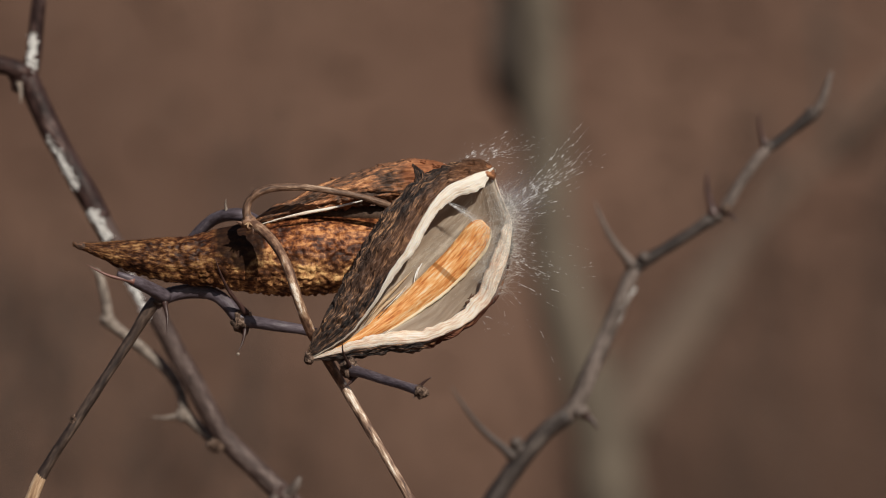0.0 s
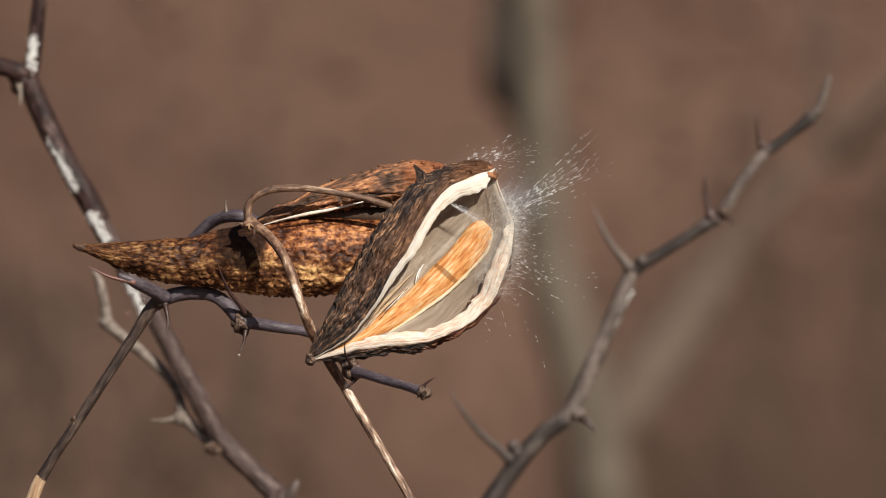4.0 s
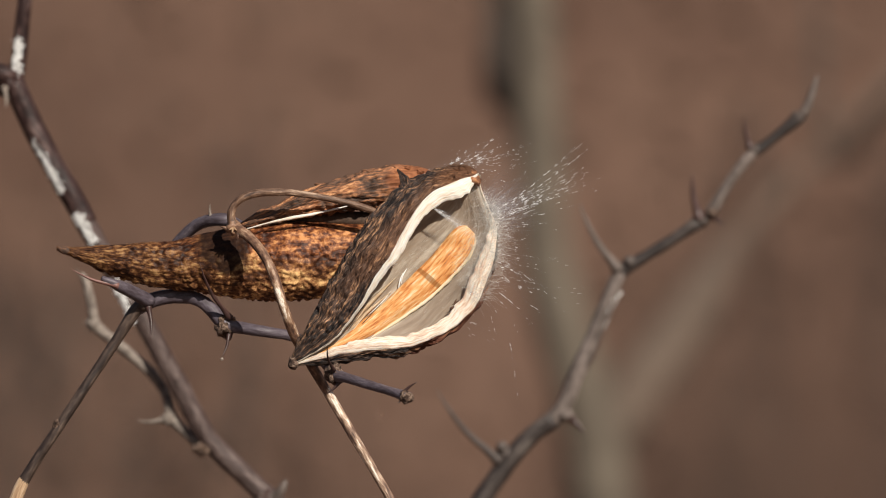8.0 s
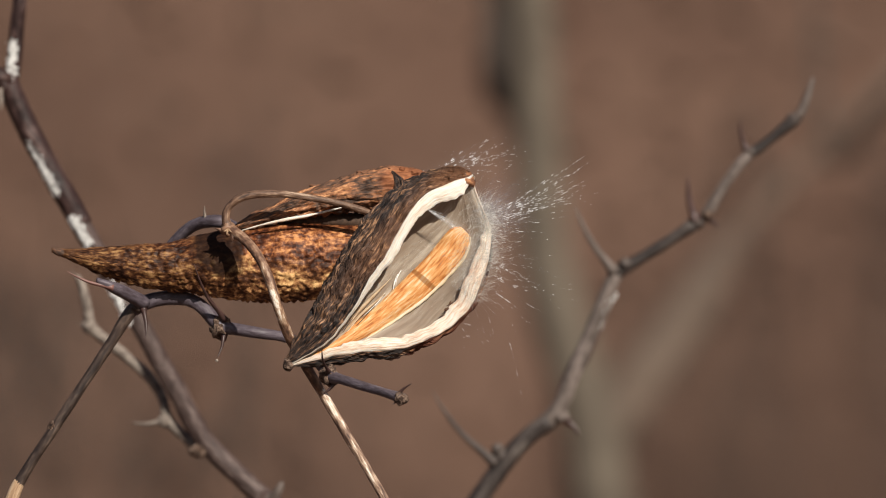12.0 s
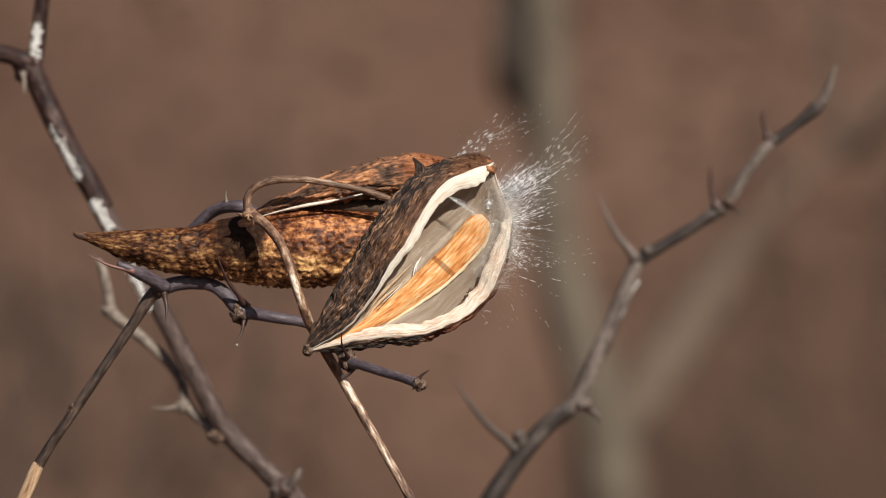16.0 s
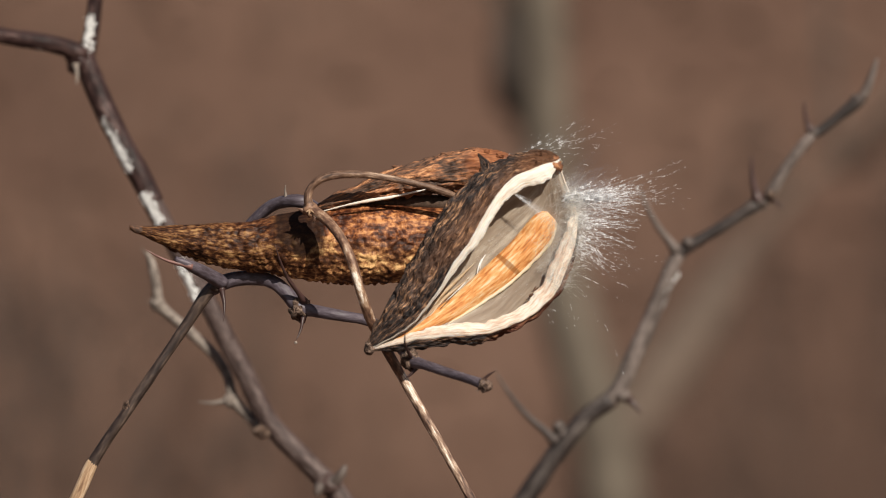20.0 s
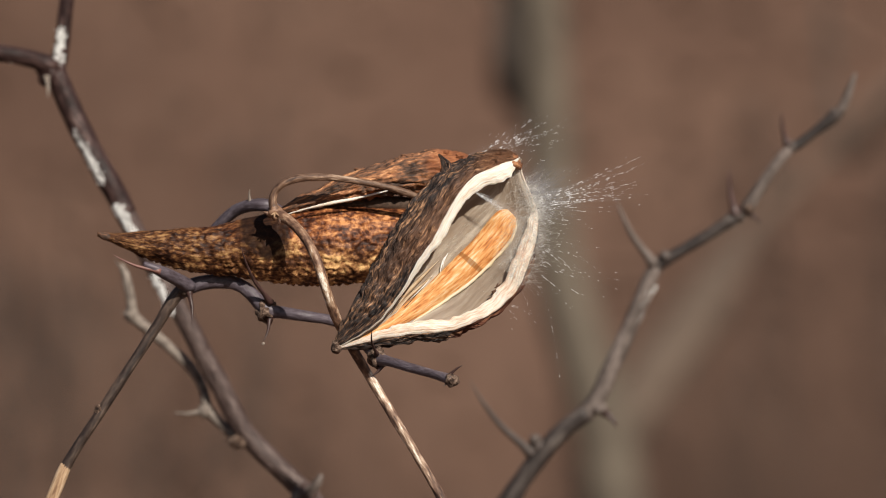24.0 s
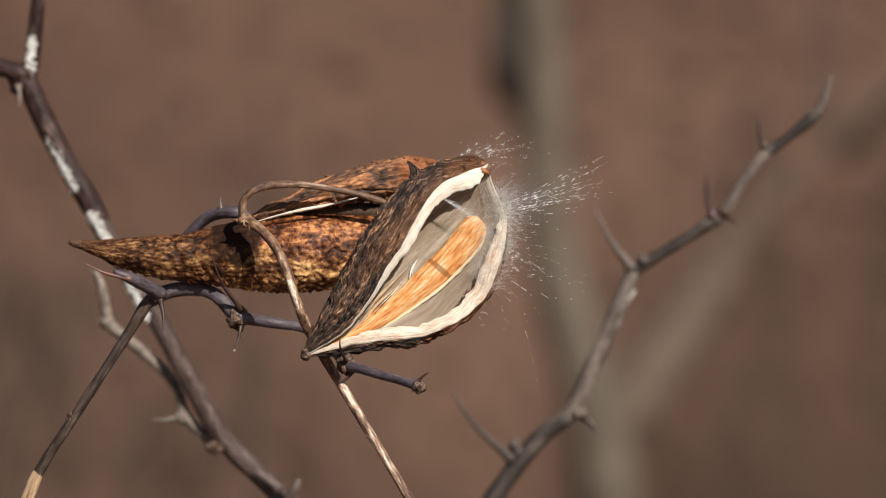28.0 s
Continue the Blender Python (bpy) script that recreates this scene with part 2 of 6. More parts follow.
MEMBRANE = surface("tan_papery_membrane", [(0.36, (0.34, 0.20, 0.11)), (0.48, (0.60, 0.43, 0.28)), (0.62, (0.82, 0.68, 0.50))], 420, (0.12, 1, 1), 0.5, 4, 0.6, subsurface=0.2, speckle=0.45)
RUST = surface("rusty_husk", [(0.38, (0.07, 0.030, 0.018)), (0.5, (0.24, 0.095, 0.042)), (0.64, (0.52, 0.24, 0.11))], 500, rough=0.6, coords="Object", bump=0.9, deep=0.001)
FLAKE = surface("red_brown_flake", [(0.3, (0.05, 0.022, 0.014)), (0.6, (0.17, 0.085, 0.05))], 700, rough=0.8, coords="Object", bump=0.8)
DARK_BITS = surface("dark_husk_flake", [(0.3, (0.03, 0.018, 0.012)), (0.6, (0.10, 0.06, 0.04))], 600, rough=0.8, coords="Object")


def silk(name, colour, low, high, rare=0.56):
    """Hair with its glints painted in by opacity: opaque in short lengths, clear between them."""
    m = bpy.data.materials.new(name)
    m.use_nodes = True
    n, l = m.node_tree.nodes, m.node_tree.links
    bsdf = n["Principled BSDF"]
    tc = n.new("ShaderNodeTexCoord")
    nz = n.new("ShaderNodeTexNoise")
    nz.inputs["Scale"].default_value = 680
    nz.inputs["Detail"].default_value = 3
    l.new(tc.outputs["Object"], nz.inputs["Vector"])
    clear = n.new("ShaderNodeMapRange")
    clear.inputs["From Min"].default_value, clear.inputs["From Max"].default_value = rare, rare + 0.05
    clear.inputs["To Min"].default_value, clear.inputs["To Max"].default_value = low, high
    l.new(nz.outputs["Fac"], clear.inputs["Value"])
    l.new(clear.outputs[0], bsdf.inputs["Alpha"])
    bsdf.inputs["Base Color"].default_value = (*colour, 1)
    bsdf.inputs["Roughness"].default_value = 0.28
    bsdf.inputs["Specular IOR Level"].default_value = 1.0
    return m


SILK = silk("white_silk", (0.92, 0.92, 0.94), 0.02, 1.0, 0.58)
SILK_DENSE = silk("bundled_white_silk", (0.92, 0.92, 0.94), 0.04, 1.0, 0.55)
SILK_BRUSH = silk("blown_white_silk", (0.96, 0.96, 0.98), 0.15, 1.0, 0.53)
SILK_HAZE = silk("fine_silk_haze", (0.50, 0.52, 0.60), 0.12, 0.2)
SILK_MOUTH = silk("veil_silk", (0.97, 0.94, 0.88), 0.35, 0.9)
SILK_WISP = silk("pale_wisp_silk", (0.93, 0.93, 0.95), 0.18, 0.5)
SILK_WARM = silk("cream_silk", (0.85, 0.80, 0.72), 0.10, 0.8)


# ---- shape helpers ----
def part(name, bm, material, parent, label=""):
    me = bpy.data.meshes.new(name)
    bm.to_mesh(me)
    bm.free()
    for p in me.polygons:
        p.use_smooth = True
    me.materials.append(material)
    ob = new(name, me)
    ob.parent = parent
    if label:
        ob["label"] = label
    return ob


def thing(name, m, label, category, group=""):
    ob = new(name)
    ob.empty_display_size = 0.01
    ob.matrix_world = m
    return tagged(ob, label, category, group)


def curve_points(points, step):
    """Centripetal Catmull-Rom through points of any length of tuple, about step apart (in their unit)."""
    p = [np.array(q, float) for q in points]
    p = [2 * p[0] - p[1]] + p + [2 * p[-1] - p[-2]]
    out = []
    for i in range(1, len(p) - 2):
        p0, p1, p2, p3 = p[i - 1:i + 3]
        k = [0.0]
        for a, b in ((p0, p1), (p1, p2), (p2, p3)):
            k.append(k[-1] + max(np.linalg.norm(b[:3] - a[:3]), 1e-6) ** 0.5)
        n = max(2, int(np.linalg.norm(p2[:3] - p1[:3]) / step))
        for j in range(n):
            t = k[1] + (k[2] - k[1]) * j / n
            a1 = (k[1] - t) / (k[1] - k[0]) * p0 + (t - k[0]) / (k[1] - k[0]) * p1
            a2 = (k[2] - t) / (k[2] - k[1]) * p1 + (t - k[1]) / (k[2] - k[1]) * p2
            a3 = (k[3] - t) / (k[3] - k[2]) * p2 + (t - k[2]) / (k[3] - k[2]) * p3
            b1 = (k[2] - t) / (k[2] - k[0]) * a1 + (t - k[0]) / (k[2] - k[0]) * a2
            b2 = (k[3] - t) / (k[3] - k[1]) * a2 + (t - k[1]) / (k[3] - k[1]) * a3
            out.append((k[2] - t) / (k[2] - k[1]) * b1 + (t - k[1]) / (k[2] - k[1]) * b2)
    out.append(p[-2])
    return out


def skin(bm, rings, closed=True, caps=True, flip=False):
    """Faces between rings of points; UV in metres, along and around."""
    uv = bm.loops.layers.uv.verify()
    vs = [[bm.verts.new(q) for q in r] for r in rings]
    n = len(rings[0])
    along = [0.0]
    for a, b in zip(rings, rings[1:]):
        along.append(along[-1] + (sum((Vector(x) - Vector(y)).length for x, y in zip(a, b)) / n))
    girth = max(sum((Vector(r[i]) - Vector(r[i - 1])).length for i in range(1, n)) for r in rings)
    for i in range(len(rings) - 1):
        for j in range(n if closed else n - 1):
            k = (j + 1) % n
            quad = [vs[i][j], vs[i][k], vs[i + 1][k], vs[i + 1][j]]
            at = [(along[i], j), (along[i], j + 1), (along[i + 1], j + 1), (along[i + 1], j)]
            if flip:
                quad.reverse()
                at.reverse()
            f = bm.faces.new(quad)
            for lp, (s, c) in zip(f.loops, at):
                lp[uv].uv = (s, c / n * girth)
    if caps and closed:
        bm.faces.new(list(reversed(vs[0])) if not flip else vs[0])
        bm.faces.new(vs[-1] if not flip else list(reversed(vs[-1])))
    return vs


def stem(points, sides=12, step=2.0, rough=0.06, lump=0.10, bm=None):
    """A tapered, slightly uneven round stem through (x, y, z, radius) in mm."""
    bm = bm or bmesh.new()
    pts = curve_points(points, step)
    rings, prev = [], None
    for i, p in enumerate(pts):
        t = Vector(pts[min(i + 1, len(pts) - 1)][:3] - pts[max(i - 1, 0)][:3]).normalized()
        a = (prev - t * prev.dot(t)).normalized() if prev else t.cross(Vector((0.13, 1, 0.21))).normalized()
        prev = a
        b = t.cross(a)
        c, ring = Vector(p[:3]), []
        for j in range(sides):
            w = 2 * math.pi * j / sides
            d = a * math.cos(w) + b * math.sin(w)
            q = c + d * p[3]
            r = p[3] * (1 + lump * noise.noise(q * 0.12) + rough * noise.noise(q * 0.7))
            ring.append((c + d * max(r, 0.02)) * MM)
        rings.append(ring)
    skin(bm, rings)
    return bm


def spine(parent, root, tip, r, material=THORN, bow=0.06, label=""):
    """A stiff, slightly bowed thorn with a swollen foot."""
    a, b = Vector(root), Vector(tip)
    d = b - a
    side = d.cross(Vector((0, 1, 0))).normalized() * d.length * bow
    pts = [(*(a - d * 0.04), r * 1.7), (*(a + d * 0.10 + side * 0.3), r * 1.1), (*(a + d * 0.45 + side), r * 0.72), (*(a + d * 0.8 + side * 0.6), r * 0.38), (*b, 0.05)]
    return part("thorn", stem(pts, 8, 1.2, 0.03, 0.05), material, parent, label)


def lump(centre, size, seed, rough=0.35, freq=0.9, segments=14):
    """An uneven knob, in mm."""
    bm = bmesh.new()
    bmesh.ops.create_icosphere(bm, subdivisions=3, radius=1)
    off = Vector((seed * 7.1, seed * 3.7, seed))
    for v in bm.verts:
        k = 1 + rough * noise.noise(v.co * 1.6 + off) + rough * 0.5 * noise.noise(v.co * 4.5 * freq + off)
        v.co = (Vector(centre) + Vector(c * s for c, s in zip(v.co, size)) * k) * MM
    return bm


def crust(parent, path, r, count, seed, face=(-0.75, -0.6, -0.1), spread=0.7):
    """A patch of white crusty grains on the side of a stem along path (mm)."""
    rnd = random.Random(seed)
    pts = curve_points([(*p, 0) for p in path], 0.5)
    bm = bmesh.new()
    face = Vector(face).normalized()
    for _ in range(int(count * 1.15)):
        k = rnd.random()
        p = Vector(pts[int(k * (len(pts) - 1))][:3])
        d = (face + Vector((rnd.gauss(0, 1), rnd.gauss(0, 1), rnd.gauss(0, 1))) * spread * 0.5).normalized()
        c = p + d * r * rnd.uniform(0.99, 1.06)
        s = rnd.uniform(0.12, 0.5)
        g = bmesh.ops.create_icosphere(bm, subdivisions=1, radius=1)["verts"]
        e = [s * rnd.uniform(0.6, 1.3) for _ in range(3)]
        for v in g:
            q = v.co * (1 + 0.35 * noise.noise(v.co * 2 + c))
            v.co = (c + Vector((q.x * e[0], q.y * e[1], q.z * e[2]))) * MM
    return part("crust_patch", bm, LICHEN, parent, "white crusty growth")


# ---- ground and slope ----
def build_ground():
    """One sheet: level in front, a leaf-covered slope behind the shrub, rolling on to the horizon."""
    def height(x, y):
        s = max(0.0, y - 6.2)
        rise = 13.0 * (1 - math.exp(-s * 1.15 / 13.0)) if s > 0 else 0.0
        far = max(0.0, math.hypot(x, y) - 40) * 0.02
        q = Vector((x, y, 0))
        return rise + far * noise.noise(q * 0.01) + 0.07 * noise.noise(q * 0.5) * min(1, s + 0.3) + 0.012 * noise.noise(q * 2.3)

    xs = sorted({s * v for v in [0.15 * 1.14 ** k for k in range(62)] for s in (-1, 1)} | {0.0})
    ys = sorted({-v for v in [0.3 * 1.25 ** k for k in range(34)]} | {0.0} | {0.18 * k for k in range(1, 67)} | {12 + 0.6 * 1.16 ** k for k in range(42)})
    bm = bmesh.new()
    grid = [[bm.verts.new((x, y, height(x, y))) for x in xs] for y in ys]
    for i in range(len(ys) - 1):
        for j in range(len(xs) - 1):
            bm.faces.new((grid[i][j], grid[i][j + 1], grid[i + 1][j + 1], grid[i + 1][j]))
    m = surface("leaf_litter_soil", [(0.32, (0.062, 0.0352, 0.0255)), (0.45, (0.098, 0.0560, 0.0402)), (0.56, (0.124, 0.0728, 0.0522)), (0.70, (0.164, 0.099, 0.0725))],
                0.9, rough=0.95, fine=22, bump=0.6, coords="Object", gloss=0.15, detail=3, speckle=0.35)
    ground = part("ground", bm, m, None)
    tagged(ground, "brown slope covered with dry fallen leaves", "ground", kind="structure")
    # fallen leaves on the slope
    rnd = random.Random(5)
    bm = bmesh.new()
    for _ in range(9000):
        y = rnd.uniform(4.6, 13)
        x = rnd.uniform(-1, 1) * (0.6 + 0.22 * y)
        z = height(x, y)
        turn = Euler((rnd.gauss(0.8 if y > 6.2 else 0, 0.18), rnd.gauss(0, 0.18), rnd.uniform(0, 6.3))).to_matrix()
        s = rnd.uniform(0.016, 0.034)
        w = s * rnd.uniform(0.35, 0.6)
        o = Vector((x, y, z + 0.008))
        rib = [o + turn @ Vector((-s, 0, 0)), o + turn @ Vector((0, 0, -0.2 * w)), o + turn @ Vector((s, 0, 0.1 * s))]
        sides = [o + turn @ Vector((-0.2 * s, k * w, 0.35 * w)) for k in (-1, 1)]
        r = [bm.verts.new(v) for v in rib]
        a, b = [bm.verts.new(v) for v in sides]
        for f in ((r[0], a, r[1]), (r[1], a, r[2]), (r[0], r[1], b), (r[1], r[2], b)):
            bm.faces.new(f)
    leaf = surface("fallen_leaf", [(0.3, (0.091, 0.054, 0.038)), (0.5, (0.116, 0.0695, 0.049)), (0.7, (0.141, 0.088, 0.064))], 3, rough=0.8, coords="Object", bump=0)
    tagged(part("leaf_litter", bm, leaf, None), "scatter of curled brown fallen leaves on the slope", "leaf litter", kind="stuff")
    # thin dry stalks and bracken standing on the slope, thickest low down to darken its foot
    bm = bmesh.new()
    for i in range(1100):
        y = rnd.uniform(6.0, 7.3)
        x = rnd.uniform(-1, 1) * (0.4 + 0.13 * y)
        if i > 400:  # a thicker stand, added to darken one side
            x = 0.20 + abs(rnd.gauss(0, 0.54))
        z = height(x, y)
        top = (1.34 if i > 900 else 1.19) - abs(rnd.gauss(0, 0.20)) if rnd.random() < 0.96 else 1.7
        h = max(0.12, top - z)
        lean = Vector((rnd.gauss(0, 0.16), rnd.gauss(0, 0.14), 0))
        r = rnd.uniform(1.3, 3.2)
        pts = [(x * 1000, y * 1000, z * 1000 - 20, r)]
        for k in (0.4, 0.75, 1.0):
            p = Vector((x, y, z)) + Vector((0, 0, h * k)) + lean * h * k * k
            pts.append((p.x * 1000, p.y * 1000, p.z * 1000, r * (1.05 - k)))
        stem(pts, 5, 90, 0, 0, bm)
    for i in range(50):
        y = rnd.uniform(6.3, 7.4)
        x = rnd.gauss(-0.54, 0.28)
        z = height(x, y)
        h = max(0.3, rnd.uniform(1.3, 2.3) - z)
        lean = Vector((rnd.gauss(0, 0.12), rnd.gauss(0, 0.10), 0))
        r = rnd.uniform(1.6, 4.0)
        stem([(x * 1000, y * 1000, z * 1000 - 20, r)] + [((x + lean.x * h * k * k) * 1000, (y + lean.y * h * k * k) * 1000, (z + h * k) * 1000, r * (1.1 - k)) for k in (0.4, 0.75, 1.0)], 5, 90, 0, 0, bm)
    straw = surface("dry_straw", [(0.3, (0.075, 0.041, 0.029)), (0.5, (0.118, 0.069, 0.049)), (0.7, (0.18, 0.113, 0.082))], 4, rough=0.7, coords="Object", bump=0)
    tagged(part("dry_grass", bm, straw, None), "thin dry brown stalks standing on the slope", "grass", kind="stuff")
    return height


ground_height = build_ground()


# ---- bare brushwood at the foot of the slope, added for its dark smudges and placed to fit the camera's view ----
def build_brush():
    bare = surface("dark_brush_bark", [(0.3, (0.032, 0.022, 0.018)), (0.7, (0.088, 0.062, 0.049))], 20, rough=0.8, coords="Object", bump=0)
    rnd = random.Random(12)
    for xc, top, wide, count in ((-0.60, 1.24, 0.075, 30), (-0.70, 1.12, 0.06, 18), (-0.42, 1.08, 0.08, 14), (-0.30, 1.45, 0.03, 7), (0.44, 1.46, 0.05, 8), (0.63, 1.42, 0.05, 6)):
        foot = Vector((xc, 5.8, ground_height(xc, 5.8)))
        clump = thing("brushwood", Matrix.Translation(foot), "clump of bare dark brushwood added to darken the slope", "shrub", "brushwood on the slope")
        for _ in range(count):
            x, y = rnd.gauss(0, wide * 0.5), rnd.uniform(-0.3, 0.3)
            tip = top - foot.z - abs(rnd.gauss(0, 0.07))
            end = Vector((rnd.gauss(0, wide), y + rnd.gauss(0, 0.1), tip))
            bow = rnd.gauss(0, 0.04)
            bm = stem([(x * 1000, y * 1000, -40, 2.2), ((x + end.x) * 500 + bow * 1000, y * 1000, tip * 500, 1.8), (*(end * 1000), 1.4)], 5, 120, 0, 0)
            for _ in range(4):  # side twigs near its end
                a = end + Vector((0, 0, -rnd.uniform(0.02, 0.16)))
                b = a + Vector((rnd.gauss(0, wide * 0.6), rnd.gauss(0, 0.05), rnd.uniform(0.02, 0.09)))
                stem([(*(a * 1000), 1.6), (*((a + b) * 500), 1.3), (*(b * 1000), 0.5)], 5, 40, 0, 0, bm)
            part("stem", bm, bare, clump)


build_brush()


# ---- the sapling far behind ----
def build_sapling():
    foot = ground_height(0.18, 3.0)
    far = 1.36  # it stands that much farther off than the points below, and is that much larger
    m = Matrix.Translation((0.18 * far, -1.4 + 4.4 * far, 1.25 + (foot - 1.25) * far))
    sap = thing("sapling", m, "slender pale grey-brown sapling with a forking limb", "tree")
    sap.scale = (far,) * 3
    bark = surface("sapling_bark", [(0.3, (0.084, 0.065, 0.049)), (0.5, (0.124, 0.100, 0.075)), (0.7, (0.174, 0.142, 0.108))], 30, (0.4, 1, 1), 0.85, 5, 0.6, coords="Object")
    limb_bark = surface("sapling_limb_bark", [(0.3, (0.082, 0.056, 0.041)), (0.5, (0.116, 0.082, 0.061)), (0.7, (0.155, 0.114, 0.086))], 30, (0.4, 1, 1), 0.85, 5, 0.6, coords="Object")
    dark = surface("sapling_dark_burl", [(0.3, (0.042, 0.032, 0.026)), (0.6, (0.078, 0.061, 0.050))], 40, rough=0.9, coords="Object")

    def local(p):
        q = (Vector(p[:3]) - Vector((180, 3000, foot * 1000)))
        return (q.x, q.y, q.z, p[3])
    part("trunk", stem([(20, 0, -60, 34), (60, 0, 300, 29), local((155.16, 3000, 852.77, 30.44)), local((140.43, 3000, 1014.81, 27.5)), local((129.63, 3000, 1093.37, 26.02)), local((109, 3000, 1167.02, 24.55)), local((90.35, 3000, 1235.76, 22.59)),
                        local((83.47, 3000, 1319.23, 20.62)), local((80.53, 3000, 1407.61, 19.64)), local((76.6, 3000, 1495.99, 18.66)), local((86.42, 3000, 1712.04, 16.69)), local((71.69, 3000, 2055.74, 11.78)), local((86.42, 3000, 2546.75, 3.93))], 20, 25, 0.03, 0.06), bark, sap)
    part("limb", stem([local((140.43, 3000, 1073.73, 18)), local((165.35, 3030, 1120.08, 23)), local((198.24, 3090, 1161.51, 24)), local((229.44, 3160, 1203.22, 22)), local((255.23, 3240, 1237.89, 15)), local((283.93, 3340, 1271.32, 7)), local((331.33, 3420, 1315.08, 5.4)),
                       local((396.31, 3560, 1372.32, 4.42)), local((475.79, 3700, 1455.45, 3.44)), local((531.54, 3800, 1592.95, 1.96))], 14, 22, 0.03, 0.08), limb_bark, sap)
    part("burl", lump(local((55.74, 3020, 1418.19, 0.49))[:3], (22, 21, 52), 3, 0.3), dark, sap, "dark lump on the trunk")
    part("dead_branch", stem([local((81.51, 3000, 1319.23, 9.82)), local((59.68, 3020, 1373.8, 8.84)), local((47.46, 3030, 1438.35, 6.87)), local((37.57, 3030, 1497.67, 5.89)), local((17.8, 3030, 1616.32, 3.93))], 10, 20, 0.05, 0.1), bark, sap)
    for k in range(5):
        a = random.Random(70 + k)
        q = [local(t) for t in ((379.02, 3480, 1326.78, 3.44), (384.47, 3480, 1359.46, 3.93), (406.25, 3480, 1408.47, 1.96))]
        d = (a.gauss(0, 25), a.gauss(0, 60), a.gauss(0, 22))
        part("twig", stem([tuple(c + (e if n else 0) * f for c, e in zip(p[:3], d)) + (p[3],) for n, (p, f) in enumerate(zip(q, (0, 1, 2.5)))], 8, 15, 0.05, 0.1), dark, sap)
    return sap


build_sapling()


# ---- thorny shrub: the main branch behind the pods ----
def build_main_branch():
    br = thing("thorny_branch", pose(-0.0999, 0.1330, 1.2485), "red-brown thorny shrub branch with white crusty patches", "branch")
    part("main_stem", stem([(95, 40, -1350, 6.5), (90, 25, -700, 5.5), (78, 8, -300, 4.6), (75.27, 0, -138.57, 4.28), (66.72, 0, -107.78, 3.93), (58.16, 0, -89.3, 3.76), (49.27, 0, -76.13, 3.42), (43.0, 0, -69.97, 3.16), (35.0, 0, -62.44, 3.08), (28.1, 0, -54.74, 3.08), (20.9, 0, -41.4, 3.05), (12.6, 0, -26.35, 2.99),
                            (5.3, 0, -13.69, 2.99), (-2.74, 0, -0.34, 3.08), (-9.58, 0, 11.63, 3.16)], 18, 2.0, 0.05, 0.10), BARK_RED, br)
    part("upper_stem", stem([(-7.87, 0, 9.24, 3.16), (-9.24, 0, 11.8, 3.34), (-16.94, 0, 25.15, 3.39), (-24.29, 0, 38.49, 3.42), (-28.06, 0, 47.04, 3.39), (-30.11, 0, 52.69, 3.16)], 18, 2.0, 0.05, 0.10), BARK_UPPER, br)
    part("upper_shoot", stem([(-29.94, 0, 51.32, 2.74), (-28.4, 0, 59.02, 2.31), (-27.54, 0, 68.43, 2.22), (-26.69, 0, 76.98, 2.14), (-26.17, 2, 89.07, 2.14), (-23.93, 4, 114.91, 1.71), (-21.86, 6, 149.41, 1.03), (-18.58, 8, 180.55, 0.26)], 14, 2.0, 0.05, 0.10), BARK_UPPER, br)
    part("side_arm", stem([(-30.11, 0, 53.2, 3.25), (-34.89, -2, 55.19, 2.82), (-40.6, -5, 56.45, 2.57), (-48.73, -9, 57.49, 2.57), (-56.72, -14, 58.33, 2.4), (-83.12, -20, 62.49, 1.54), (-102.84, -24, 79.17, 0.26)], 14, 2.0, 0.05, 0.12), BARK_UPPER, br)
    part("fork_knot", lump((-31.82, 0, 51.66), (4.0, 3.2, 4.6), 2), BARK_UPPER, br)
    part("bud_knot", lump((27.0, -1, -58.9), (3.0, 2.4, 2.2), 4), KNOT, br)
    part("bud_knot", lump((47.63, -2, -74.15), (3.8, 3.0, 3.2), 5), BARK_RED, br)
    part("spur", stem([(47.63, -2, -74.49, 2.05), (50.25, -4, -72.34, 1.54), (51.65, -5, -70.25, 1.28), (52.5, -5, -68.2, 0.68)], 10, 1.0, 0.15, 0.2), BARK_RPALE, br)
    part("spur", stem([(46.19, 0, -71.51, 2.05), (44.93, -3, -75.12, 1.71), (43.94, -4, -77.63, 0.86)], 10, 1.0, 0.15, 0.2), BARK_RPALE, br)
    part("rear_twig", stem([(27.1, 2, -58.58, 1.54), (23.3, 3, -55.37, 1.63), (17.6, 4, -49.4, 1.63), (15.8, 5, -42.91, 1.54), (11.9, 5, -36.73, 1.63), (2.2, 4, -28.13, 1.71), (-5.61, 2, -21.07, 1.8), (-6.23, 1, -16.78, 1.54), (-8.21, 0, -8.55, 1.28), (-9.58, 0, -5.82, 0.68)], 12, 1.6, 0.07, 0.14), BARK_REAR, br, "pale grey side twig")
    part("twig_knob", lump((-6.13, 2, -21.24), (2.2, 2.0, 2.1), 6), BARK_REAR, br)
    part("twig_knob", lump((17.0, 4, -49.92), (2.5, 2.0, 2.2), 8), BARK_REAR, br)
    spine(br, (16.0, 4, -50.09), (7.0, 3, -50.57), 0.9, BARK_REAR)
    spine(br, (-8.9, 0, -7.19), (-11.22, -1, -4.1), 0.5, BARK_REAR)
    spine(br, (-6.98, 2, -21.24), (-9.31, 1, -20.2), 0.45, BARK_REAR)
    spine(br, (-32.5, -4, 50.17), (-31.99, -6, 43.97), 0.75, BARK_PALE, label="pale thorn")
    spine(br, (17.04, -2, -32.46), (17.78, -3, -28.68), 0.4)
